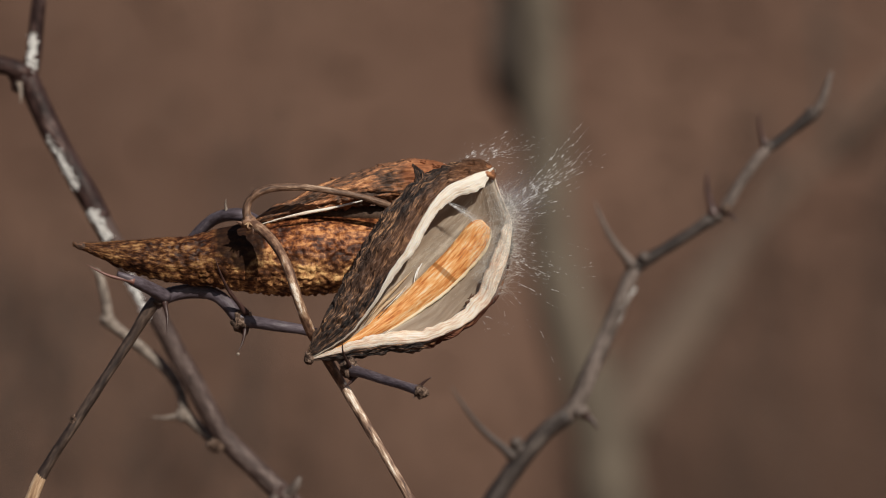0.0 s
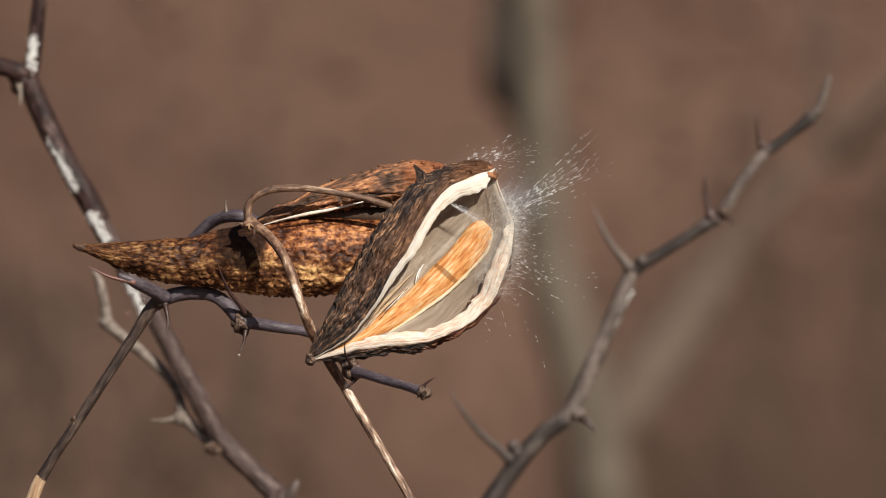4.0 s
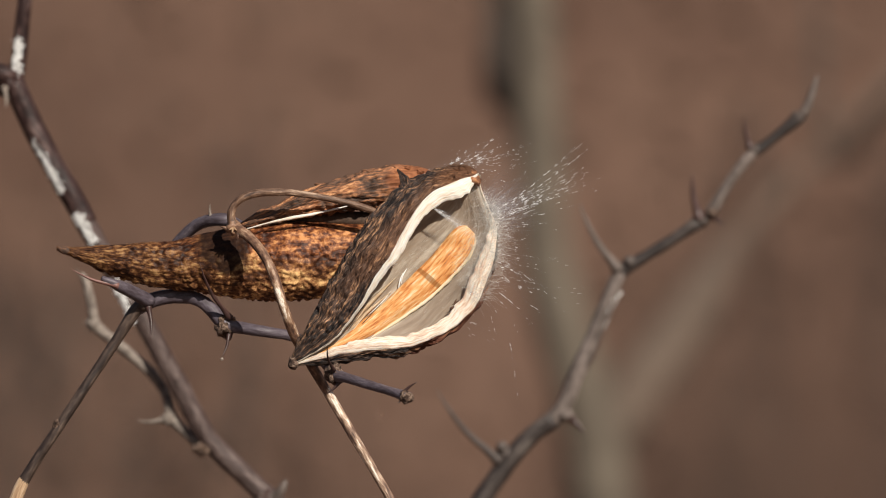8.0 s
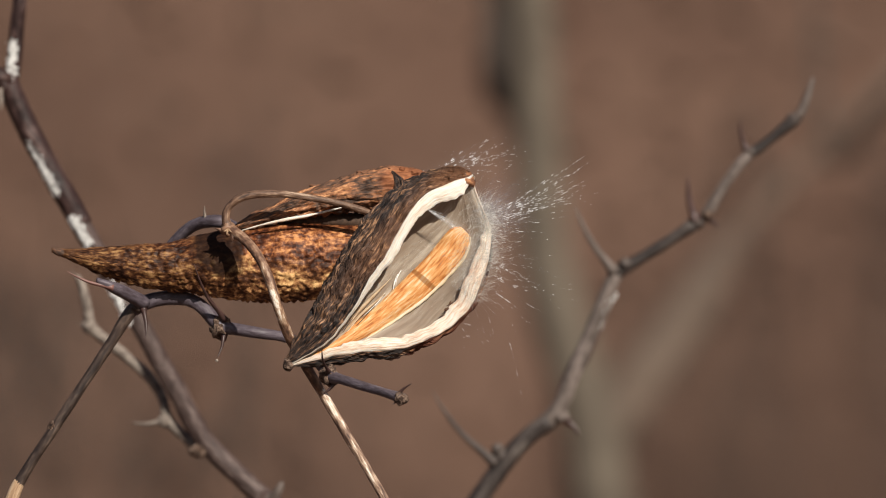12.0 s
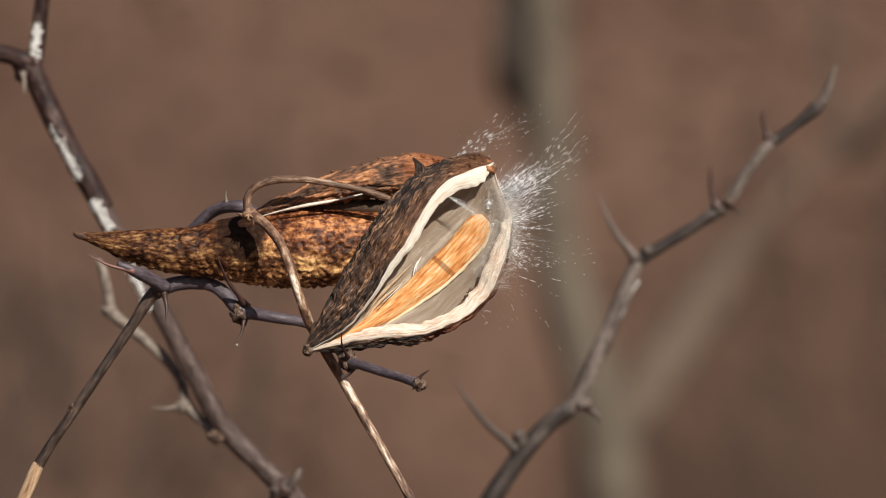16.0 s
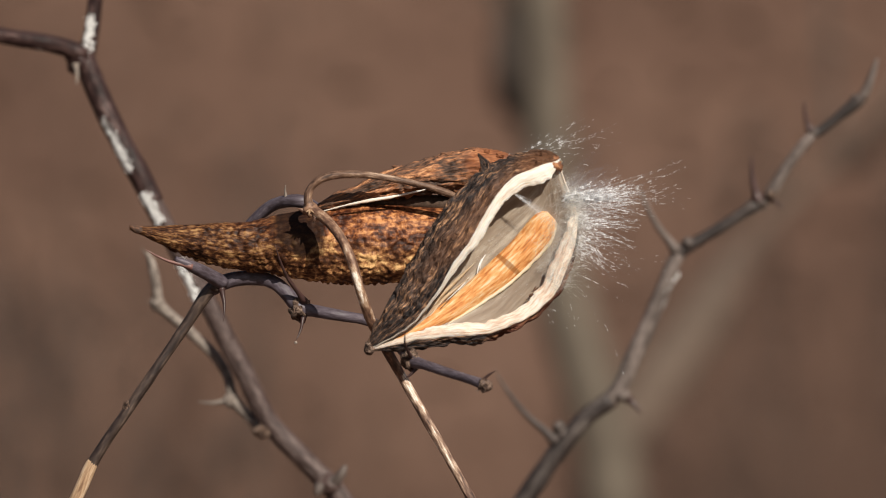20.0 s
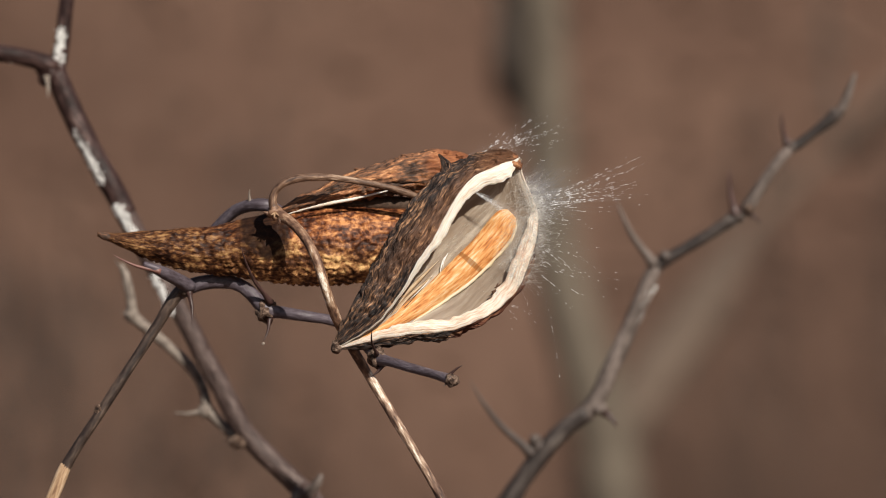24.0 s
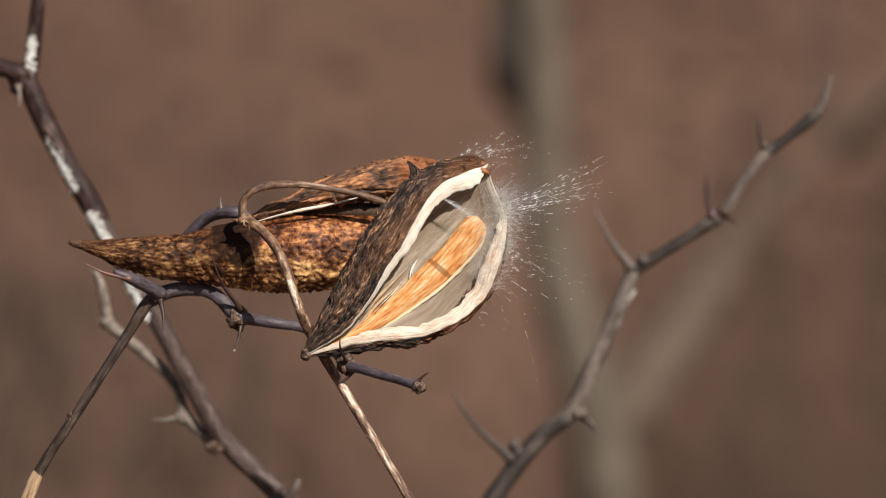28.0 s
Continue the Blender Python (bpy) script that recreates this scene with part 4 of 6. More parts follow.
    part("tip_lobe", lump(on_pod(448, -9, -0.5), (1.9, 1.7, 2.1), 34, 0.6), RUST, po, "rusty crumbled tip")
    part("stalk_stub", lump((17.62, -20, -10.17), (1.5, 1.4, 1.9), 33, 0.4), KNOT, po)
    spike = stem([(50.2, -22, 33.6, 3.2), (48.9, -21.5, 36.6, 2.0), (47.8, -20.5, 39.2, 1.1), (46.6, -20, 41.4, 0.6), (45.9, -20.5, 42.5, 0.15)], 14, 0.3, 0.7, 0.6)
    stem([(50.8, -23, 33.9, 2.0), (49.9, -23, 36.8, 1.2), (49.0, -22.5, 38.9, 0.6), (48.6, -22, 40.4, 0.12)], 10, 0.3, 0.7, 0.6, spike)
    stem([(47.4, -21, 33.9, 1.8), (46.9, -20, 36.6, 0.9), (46.5, -20, 38.3, 0.12)], 10, 0.3, 0.7, 0.6, spike)
    for n0, n1 in ((-36, -6), (-30, -1)):
        pts = [(*(POD_BASE + (AXIS * (355 + 84 * u) + ACROSS * (n0 + (n1 - n0) * u + 2 * math.sin(9 * u)) + BACK * -9) * PX), 0.10 * q) for u, q in ((0, 0.3), (0.3, 1), (0.6, 0.8), (1, 0.2))]
        part("fibre", stem(pts, 5, 0.6, 0.4, 0.5), FLAKE, po, "brown crack along the rim")
    part("curled_scale", spike, SHELL, po, "curled dry scale")
    return po


open_pod = build_open_pod()


# ---- silk ----
def hair(bm, points, r, foot=1.0):
    """A tapering hair; foot: its thickness at the root as a share of its thickest."""
    rings = []
    for i, p in enumerate(points):
        q = points[min(i + 1, len(points) - 1)] - points[max(i - 1, 0)]
        t = q.normalized()
        a = t.cross(Vector((0.3, 0.9, 0.2))).normalized()
        b = t.cross(a)
        u = i / (len(points) - 1)
        k = r * (1 - 0.75 * u) * (foot + (1 - foot) * min(1.0, 2.2 * u))
        rings.append([(p + (a * math.cos(w) + b * math.sin(w)) * k) * MM for w in (0, 2.094, 4.189)])
    skin(bm, rings, caps=False)


def build_tuft(root, length, spread, count, seed, reach, bend=0.25, r=0.042, material=SILK, name="silk_tuft", curl=0.3, shortest=0.35, foot=0.25):
    """A tuft of fine hairs, combed towards +x from its root; reach: how far its roots lie apart in x, y and z."""
    rnd = random.Random(seed)
    bm = bmesh.new()
    for _ in range(count):
        o = Vector(rnd.gauss(0, q) for q in reach)
        e, a = rnd.gauss(0, spread) + o.z * 0.05, rnd.gauss(0, spread * 0.8)
        d = Vector((math.cos(e) * math.cos(a), math.sin(a), math.sin(e)))
        n = length * rnd.uniform(shortest, 1.05)
        c = Vector((0, rnd.gauss(0, bend), rnd.gauss(0.05, bend))) * n * 0.5
        wob = Vector((0, rnd.gauss(0, curl), rnd.gauss(0, curl)))
        turns = rnd.uniform(4, 9)
        hair(bm, [o + d * n * k / 8 + c * (k / 8) ** 2 + wob * math.sin(turns * k / 8) for k in range(9)], r * rnd.uniform(0.6, 1.4), foot)
    ob = part(name, bm, material, open_pod, "tuft of fine white silk hairs blowing in the wind")
    ob.location = root * MM
    return ob


# the lift of the long strands in degrees, second by second
LIFT = ((0, 27), (1, 30), (2, 30), (3, 26), (4.5, 22), (6, 25), (6.5, 14), (7, 4), (7.5, 12), (8, 20), (9, 18), (10, 25), (11, 30), (12, 13), (13.5, 20), (15, 26), (16, 33), (16.5, 30), (17, 31), (17.3, 14), (17.5, 27), (17.8, 8),
        (18, 14), (18.5, 16), (19, 6), (19.5, 24), (20, 5), (20.5, 9), (21, 2), (21.5, 5), (23.5, 0), (24, 4), (24.5, -6), (25, 15), (25.5, 33), (26, 27), (26.5, 8), (27, 15), (27.5, 4), (28, 6))
TOP_LIFT = ((0, 18), (1, 24), (2, 20), (3, 8), (6, 22), (7, 6), (8, 12), (9, 26), (10, 22), (12, 16), (15, 20), (16, 34), (17, 14), (18, 10), (19, 12), (19.5, 40), (20, 16), (20.5, 26), (21, 32), (21.5, 16), (23.5, 10), (25.5, 28), (28, 12))
# how far the gust has combed the silk out: 0 calm, it lies back behind the rim, 1 blown straight across
GUST = ((0, 0), (14.5, 0.1), (15.5, 0.3), (16.2, 0.75), (17, 0.85), (18, 0.95), (19, 1), (21.5, 1), (22.4, 0.5), (23.5, 0), (25, 0), (25.5, 0.25), (26, 0), (28, 0))
TUFTS = [
    # part, which lift it follows, share of it, own lift, sway, how far it lies back when calm
    (build_tuft(on_pod(410, 56, 2), 33, 0.09, 34, 41, (0.8, 0.6, 0.9), 0.14, 0.075, SILK_DENSE, shortest=0.75), LIFT, 1.0, 4, 3, 6),
    (build_tuft(on_pod(410, 58, 2), 24, 0.26, 36, 42, (0.8, 1.0, 1.6), 0.3, 0.068, shortest=0.5), LIFT, 0.8, 2, 5, 10),
    (build_tuft(on_pod(402, 84, 2), 13, 0.55, 30, 43, (0.5, 1.2, 2.2), 0.35, 0.055, curl=0.5), LIFT, 0.2, -4, 5, 8),
    (build_tuft(on_pod(372, 114, 1), 19, 0.36, 36, 44, (0.6, 1.0, 2.4), 0.35, 0.065, curl=0.7), LIFT, 0.2, -27, 6, 5),
    (build_tuft(on_pod(350, 128, 1), 27, 0.20, 14, 45, (0.6, 1.0, 2.0), 0.3, 0.065, curl=0.8, shortest=0.6), LIFT, 0.2, -30, 6, 5),
    (build_tuft(on_pod(270, 154, 2), 12, 0.40, 16, 48, (2.2, 1.0, 1.2), 0.3, 0.04), LIFT, 0.1, -52, 6, 0),
    (build_tuft(on_pod(408, -62, 9), 25, 0.12, 74, 46, (3.6, 1.0, 0.7), 0.22, 0.065, shortest=0.5), TOP_LIFT, 1.0, 0, 4, 4),
    (build_tuft(on_pod(416, 44, 3), 16, 0.28, 520, 49, (0.8, 1.5, 2.0), 0.2, 0.030, SILK_HAZE, "silk_haze", foot=0.7), LIFT, 0.5, 12, 4, 0),
    (build_tuft(on_pod(398, 84, 2), 8, 0.45, 160, 50, (0.5, 1.5, 3.0), 0.3, 0.028, SILK_HAZE, "silk_haze", foot=0.7), LIFT, 0.3, -6, 4, 0),
    (build_tuft(on_pod(422, 44, 1), 21, 0.12, 130, 51, (0.4, 0.5, 0.6), 0.18, 0.13, SILK_BRUSH, shortest=0.5, foot=0.8), LIFT, 0.9, -1, 4, 88),
    (build_tuft(on_pod(404, 74, 1), 19, 0.22, 62, 52, (0.5, 0.6, 1.2), 0.2, 0.11, SILK_BRUSH, shortest=0.45, foot=0.5), LIFT, 0.8, -10, 5, 88),
    (build_tuft(on_pod(386, 98, 1), 15, 0.28, 62, 53, (0.6, 0.8, 1.8), 0.25, 0.10, SILK_BRUSH, shortest=0.4), LIFT, 0.5, -36, 5, 88),
]
wisp = build_tuft(on_pod(363, -22, -3.5), 18, 0.085, 60, 47, (0.1, 0.1, 0.10), 0.03, 0.022, SILK_WISP, "silk_wisp", 0.05, foot=1.0)


def build_lining_silk():
    """Silk still lying combed along the hollow of the pod."""
    rnd = random.Random(9)
    bm = bmesh.new()
    for _ in range(260):
        s0 = rnd.uniform(80, 250)
        n0 = rnd.uniform(-6, 26) if rnd.random() < 0.6 else rnd.uniform(95, 120) * min(1, s0 / 200)
        y0 = rnd.uniform(26, 34)
        run = rnd.uniform(60, 170)
        pts = []
        for k in range(7):
            u = k / 6
            pts.append(POD_BASE + (AXIS * (s0 + run * u) + ACROSS * (n0 + rnd.gauss(0, 1.0) + 22 * u * rnd.uniform(0.6, 1.1)) + BACK * (y0 - 16 * u * u)) * PX)
        hair(bm, pts, 0.03)
    part("combed_silk", bm, SILK_WARM, open_pod, "silk lying combed inside the pod")
    bm = bmesh.new()
    for _ in range(1900):
        s = rnd.uniform(300, 436)
        edge = float(np.interp(s, [p[0] for p in PROFILE], [p[3] for p in PROFILE]))
        n = edge - abs(rnd.gauss(0, 32)) + 2
        if n < 4:
            continue
        o = POD_BASE + (AXIS * s + ACROSS * n + BACK * rnd.uniform(-22, 6)) * PX
        d = (AXIS * rnd.gauss(0.9, 0.4) + ACROSS * rnd.gauss(0.2, 0.5) + BACK * rnd.gauss(-0.1, 0.3)).normalized()
        c = Vector((rnd.gauss(0, 0.4), rnd.gauss(0, 0.3), rnd.gauss(0, 0.4)))
        k = rnd.uniform(2, 6)
        hair(bm, [o + d * k * u / 5 + c * k * (u / 5) ** 2 for u in range(6)], 0.021)
    part("mouth_silk", bm, SILK_MOUTH, open_pod, "thin veil of silk in the mouth of the pod")
    bm = bmesh.new()
    for _ in range(420):
        s = rnd.uniform(300, 440)
        edge = float(np.interp(s, [p[0] for p in PROFILE], [p[3] for p in PROFILE]))
        n = edge - rnd.uniform(-2, 24)
        o = POD_BASE + (AXIS * s + ACROSS * n + BACK * rnd.uniform(-14, 6)) * PX
        d = (AXIS * rnd.gauss(0.7, 0.5) + ACROSS * rnd.gauss(0.1, 0.4) + BACK * rnd.gauss(-0.25, 0.4)).normalized()
        c = Vector((rnd.gauss(0, 0.3), rnd.gauss(0, 0.3), rnd.gauss(0, 0.3)))
        n = rnd.uniform(2, 6)
        hair(bm, [o + d * n * k / 5 + c * n * (k / 5) ** 2 for k in range(6)], 0.026)
    part("edge_silk", bm, SILK_WARM, open_pod, "short silk clinging to the rim")


build_lining_silk()


# ---- thorny branch at the other side, farther off ----
def build_far_branch():
    br = thing("thorny_branch", pose(0.0560, 0.1900, 1.2431), "grey-brown zigzag thorny branch reaching upward", "branch")
    br.scale = (0.9695,) * 3
    part("lower_stem", stem([(-95, 30, -1360, 7), (-92, 18, -700, 6), (-82, 5, -300, 4.6), (-71.37, 0, -131.77, 4.03), (-63.14, 0, -106.15, 3.84), (-54.9, 0, -88.76, 3.66), (-46.49, 0, -75.95, 3.29), (-41.73, 0, -68.81, 3.29), (-35.87, 0, -60.76, 3.11), (-28.92, 0, -53.07, 2.93), (-21.96, 0, -47.95, 2.93)], 14, 2.0, 0.07, 0.12), BARK_RDARK, br)
    part("upper_stem", stem([(-23.06, 0, -48.86, 2.75), (-21.23, 0, -46.85, 2.84), (-18.67, 0, -43.19, 2.84), (-14.64, 0, -33.67, 2.75), (-9.88, 0, -23.06, 2.75),
                       (-5.12, 0, -11.9, 2.65), (-1.83, 0, -2.93, 2.47), (0, 0, 0.37, 2.2)], 14, 2.0, 0.07, 0.12), BARK_RPALE, br)
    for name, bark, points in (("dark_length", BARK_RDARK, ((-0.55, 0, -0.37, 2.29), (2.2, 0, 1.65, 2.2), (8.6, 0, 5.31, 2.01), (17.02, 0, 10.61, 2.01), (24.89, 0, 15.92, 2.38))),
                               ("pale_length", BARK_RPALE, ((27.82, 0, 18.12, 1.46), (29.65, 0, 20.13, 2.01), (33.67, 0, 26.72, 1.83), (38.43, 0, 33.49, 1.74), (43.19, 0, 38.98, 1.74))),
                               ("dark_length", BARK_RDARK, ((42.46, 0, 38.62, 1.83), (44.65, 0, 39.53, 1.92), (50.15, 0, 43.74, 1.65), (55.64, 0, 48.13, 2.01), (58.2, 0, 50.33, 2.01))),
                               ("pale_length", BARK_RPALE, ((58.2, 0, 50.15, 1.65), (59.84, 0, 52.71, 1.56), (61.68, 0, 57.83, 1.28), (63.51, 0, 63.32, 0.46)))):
        part(name, stem(list(points), 14, 2.0, 0.07, 0.12), bark, br, "paler brown length" if bark is BARK_RPALE else "dark brown length")
    for a, b, c, s, k in (((-21.6, 0, -47.22), (2.9, 2.6, 2.3), 51, 0, 0), ((-0.37, 0, -0.37), (2.4, 2.3, 2.3), 52, 0, 0), ((25.62, 0, 16.47), (2.5, 2.5, 2.4), 53, 0, 0), ((43.19, 0, 39.16), (2.1, 2.0, 1.9), 54, 0, 0), ((57.28, 0, 49.96), (2.2, 2.1, 2.1), 55, 0, 0), ((-37.52, 0, -58.93), (2.8, 2.6, 2.4), 56, 0, 0)):
        part("node", lump(a, b, c), BARK_FAR, br)
    part("bud", lump((2.49, -2, 3.3), (1.9, 1.7, 1.5), 57), BARK_FAR, br)
    part("bud", lump((29.18, -2, 18.65), (1.7, 1.6, 1.6), 58), KNOT, br)
    part("bud", lump((-17.83, -3, -46.57), (2.2, 1.7, 1.7), 59), BARK_RPALE, br)
    part("bud", lump((-38.82, -2, -56.66), (2.0, 1.7, 1.6), 60), BARK_FAR, br)
    spine(br, (25.02, -1, 17.56), (22.96, -2, 31.81), 1.35)
    spine(br, (-1.5, -1, 1.1), (-13.62, -3, 21.93), 1.35, BARK_RPALE)
    spine(br, (-40.27, -1, -60.72), (-60.02, -3, -37.98), 1.3, BARK_FAR)
    spine(br, (-16.16, -2, -47.88), (-12.19, -4, -52.56), 1.1)
    spine(br, (41.48, -1, 40.24), (39.78, -2, 50.09), 0.9)
    spine(br, (29.59, -1, 17.2), (33.14, -3, 14.26), 0.8)
    crust(br, ((-2.2, 0, -5.86), (-5.49, 0, -13.18), (-8.78, 0, -20.5)), 2.35, 40, 7, (0.8, -0.6, -0.2), 0.6)
    return br


far_branch = build_far_branch()


# ---- what moves ----
def motions():
    pods = [
        (0, pose(-0.05531, -0.0027, 1.22963, 0.302, -0.214, -0.963)),
        (0.5, pose(-0.05642, -0.0028, 1.22892, 0.283, -0.216, -0.921)),
        (1, pose(-0.05659, -0.0045, 1.22854, 0.404, -0.258, -0.757)),
        (1.5, pose(-0.05579, -0.0049, 1.22901, 0.242, -0.194, -0.861)),
        (2, pose(-0.05551, -0.0021, 1.22916, 0.216, -0.446, -0.842)),
        (2.5, pose(-0.05645, -0.0022, 1.22883, 0.223, -0.333, -0.763)),
        (3, pose(-0.05555, -0.0046, 1.22904, 0.056, -0.271, -0.903)),
        (3.5, pose(-0.05389, -0.0030, 1.22946, 0.111, -0.326, -0.561)),
        (5.5, pose(-0.05379, -0.0063, 1.23036, 0.003, 0.136, 0.197)),
        (6, pose(-0.05230, -0.0070, 1.22992, 0.254, 0.128, 0.097)),
        (6.5, pose(-0.05279, -0.0073, 1.23027, 0.231, 0.092, -0.429)),
        (7, pose(-0.05498, -0.0066, 1.22891, -0.197, 0.041, -0.373)),
        (7.5, pose(-0.05603, -0.0045, 1.22888, -0.083, -0.033, -0.526)),
        (8, pose(-0.05821, -0.0023, 1.22918, -0.016, 0.026, -0.273)),
        (8.5, pose(-0.05778, -0.0041, 1.22911, -0.127, -0.037, -0.477)),
        (9, pose(-0.05853, -0.0016, 1.22914, 0.155, 0.057, -0.442)),
        (9.5, pose(-0.05982, -0.0039, 1.22843, 0.113, 0.092, -0.334)),
        (10, pose(-0.05916, -0.0028, 1.22810, 0.267, 0.210, -0.050)),
        (10.5, pose(-0.05758, -0.0035, 1.22867, -0.069, 0.110, -0.387)),
        (11, pose(-0.05714, -0.0029, 1.22825, 0.362, -0.047, -0.159)),
        (11.5, pose(-0.05787, -0.0008, 1.22811, -0.115, -0.035, -0.187)),
        (12, pose(-0.05928, -0.0011, 1.22826, 0.073, -0.071, -0.271)),
        (12.5, pose(-0.06135, 0.0012, 1.22716, 0.085, -0.096, -0.272)),
        (14.5, pose(-0.05814, 0.0035, 1.23118, -0.345, 0.454, -0.445)),
        (14.6, pose(-0.05891, 0.0031, 1.23098, -0.317, 0.411, -0.360)),
        (14.7, pose(-0.05910, 0.0027, 1.23036, -0.290, 0.368, -0.275)),
        (14.8, pose(-0.05806, 0.0022, 1.23066, -0.262, 0.326, -0.191)),
        (14.9, pose(-0.05794, 0.0018, 1.23066, -0.235, 0.283, -0.106)),
        (15, pose(-0.05727, 0.0014, 1.23090, -0.207, 0.240, -0.021)),
        (15.1, pose(-0.05658, 0.0017, 1.23114, -0.138, 0.236, -0.036)),
        (15.2, pose(-0.05734, 0.0020, 1.23055, -0.069, 0.232, -0.050)),
        (15.3, pose(-0.05749, 0.0023, 1.23089, -0.001, 0.228, -0.065)),
        (15.4, pose(-0.05886, 0.0026, 1.23045, 0.068, 0.224, -0.079)),
        (15.5, pose(-0.05866, 0.0029, 1.23042, 0.137, 0.220, -0.094)),
        (15.6, pose(-0.05674, 0.0029, 1.23101, 0.115, 0.276, -0.170)),
        (15.7, pose(-0.05509, 0.0029, 1.23138, 0.093, 0.332, -0.246)),
        (15.8, pose(-0.05406, 0.0029, 1.23267, 0.072, 0.388, -0.321)),
        (15.9, pose(-0.05625, 0.0029, 1.23181, 0.050, 0.444, -0.397)),
        (16, pose(-0.05718, 0.0029, 1.23178, 0.028, 0.500, -0.473)),
        (16.1, pose(-0.05259, 0.0006, 1.23370, 0.114, 0.458, -0.535)),
        (16.2, pose(-0.04982, -0.0016, 1.23400, 0.199, 0.416, -0.596)),
        (16.3, pose(-0.04935, -0.0039, 1.23475, 0.285, 0.374, -0.658)),
        (16.4, pose(-0.05411, -0.0061, 1.23197, 0.370, 0.332, -0.719)),
        (16.5, pose(-0.05870, -0.0084, 1.22960, 0.456, 0.290, -0.781)),
        (16.6, pose(-0.05727, -0.0080, 1.23033, 0.500, 0.292, -0.782)),
        (16.7, pose(-0.05274, -0.0076, 1.23118, 0.544, 0.294, -0.783)),
        (16.8, pose(-0.05282, -0.0072, 1.23186, 0.587, 0.297, -0.784)),
        (16.9, pose(-0.05521, -0.0068, 1.23163, 0.631, 0.299, -0.785)),
        (17, pose(-0.05786, -0.0064, 1.23054, 0.675, 0.301, -0.786)),
        (17.1, pose(-0.05583, -0.0075, 1.23098, 0.704, 0.331, -0.806)),
        (17.2, pose(-0.05468, -0.0087, 1.23056, 0.732, 0.360, -0.826)),
        (17.3, pose(-0.05184, -0.0098, 1.23076, 0.761, 0.390, -0.845)),
        (17.4, pose(-0.05161, -0.0110, 1.23219, 0.789, 0.419, -0.865)),
        (17.5, pose(-0.05618, -0.0121, 1.23174, 0.818, 0.449, -0.885)),
        (17.6, pose(-0.05700, -0.0132, 1.23013, 0.712, 0.498, -0.770)),
        (17.7, pose(-0.04955, -0.0143, 1.23001, 0.606, 0.548, -0.655)),
        (17.8, pose(-0.04057, -0.0154, 1.23420, 0.501, 0.597, -0.541)),
        (17.9, pose(-0.04004, -0.0165, 1.23609, 0.395, 0.647, -0.426)),
        (18, pose(-0.04779, -0.0176, 1.23546, 0.289, 0.696, -0.311)),
        (18.1, pose(-0.05331, -0.0188, 1.23205, 0.316, 0.723, -0.145)),
        (18.2, pose(-0.04803, -0.0200, 1.23213, 0.344, 0.750, 0.021)),
        (18.3, pose(-0.04137, -0.0212, 1.23436, 0.371, 0.778, 0.188)),
        (18.4, pose(-0.03702, -0.0224, 1.23766, 0.399, 0.805, 0.354)),
        (18.5, pose(-0.03910, -0.0236, 1.23892, 0.426, 0.832, 0.520)),
        (18.6, pose(-0.04598, -0.0218, 1.23482, 0.377, 0.814, 0.515)),
        (18.7, pose(-0.04730, -0.0199, 1.23267, 0.327, 0.797, 0.511)),
        (18.8, pose(-0.04493, -0.0181, 1.23406, 0.278, 0.779, 0.506)),
        (18.9, pose(-0.04517, -0.0162, 1.23515, 0.228, 0.762, 0.502)),
        (19, pose(-0.04651, -0.0144, 1.23525, 0.179, 0.744, 0.497)),
        (19.1, pose(-0.05161, -0.0180, 1.23370, 0.305, 0.862, 0.516)),
        (19.2, pose(-0.05458, -0.0216, 1.23471, 0.431, 0.980, 0.536)),
        (19.3, pose(-0.04986, -0.0253, 1.23741, 0.558, 1.098, 0.555)),
        (19.4, pose(-0.04084, -0.0289, 1.23857, 0.684, 1.216, 0.575)),
        (19.5, pose(-0.03704, -0.0325, 1.23685, 0.810, 1.334, 0.594)),
        (19.6, pose(-0.04241, -0.0305, 1.23428, 0.793, 1.254, 0.484)),
        (19.7, pose(-0.04718, -0.0285, 1.23513, 0.775, 1.174, 0.373)),
        (19.8, pose(-0.05055, -0.0265, 1.23443, 0.758, 1.093, 0.263)),
        (19.9, pose(-0.04501, -0.0245, 1.23574, 0.740, 1.013, 0.152)),
        (20, pose(-0.03984, -0.0225, 1.23570, 0.723, 0.933, 0.042)),
        (20.1, pose(-0.04201, -0.0208, 1.23540, 0.616, 0.947, 0.247)),
        (20.2, pose(-0.04594, -0.0192, 1.23530, 0.509, 0.961, 0.451)),
        (20.3, pose(-0.04463, -0.0175, 1.23534, 0.401, 0.974, 0.656)),
        (20.4, pose(-0.03948, -0.0159, 1.23539, 0.294, 0.988, 0.860)),
        (20.5, pose(-0.03856, -0.0142, 1.23728, 0.187, 1.002, 1.065)),
        (20.6, pose(-0.04188, -0.0152, 1.24023, 0.332, 0.913, 0.869)),
        (20.7, pose(-0.04434, -0.0162, 1.24025, 0.477, 0.825, 0.673)),
        (20.8, pose(-0.04405, -0.0172, 1.23612, 0.621, 0.736, 0.476)),
        (20.9, pose(-0.04190, -0.0182, 1.23584, 0.766, 0.648, 0.280)),
        (21, pose(-0.04251, -0.0192, 1.23756, 0.911, 0.559, 0.084)),
        (21.1, pose(-0.04452, -0.0194, 1.23818, 0.676, 0.642, 0.163)),
        (21.2, pose(-0.04237, -0.0196, 1.23466, 0.441, 0.726, 0.242)),
        (21.3, pose(-0.03453, -0.0197, 1.23360, 0.206, 0.809, 0.322)),
        (21.4, pose(-0.03130, -0.0199, 1.23715, -0.029, 0.893, 0.401)),
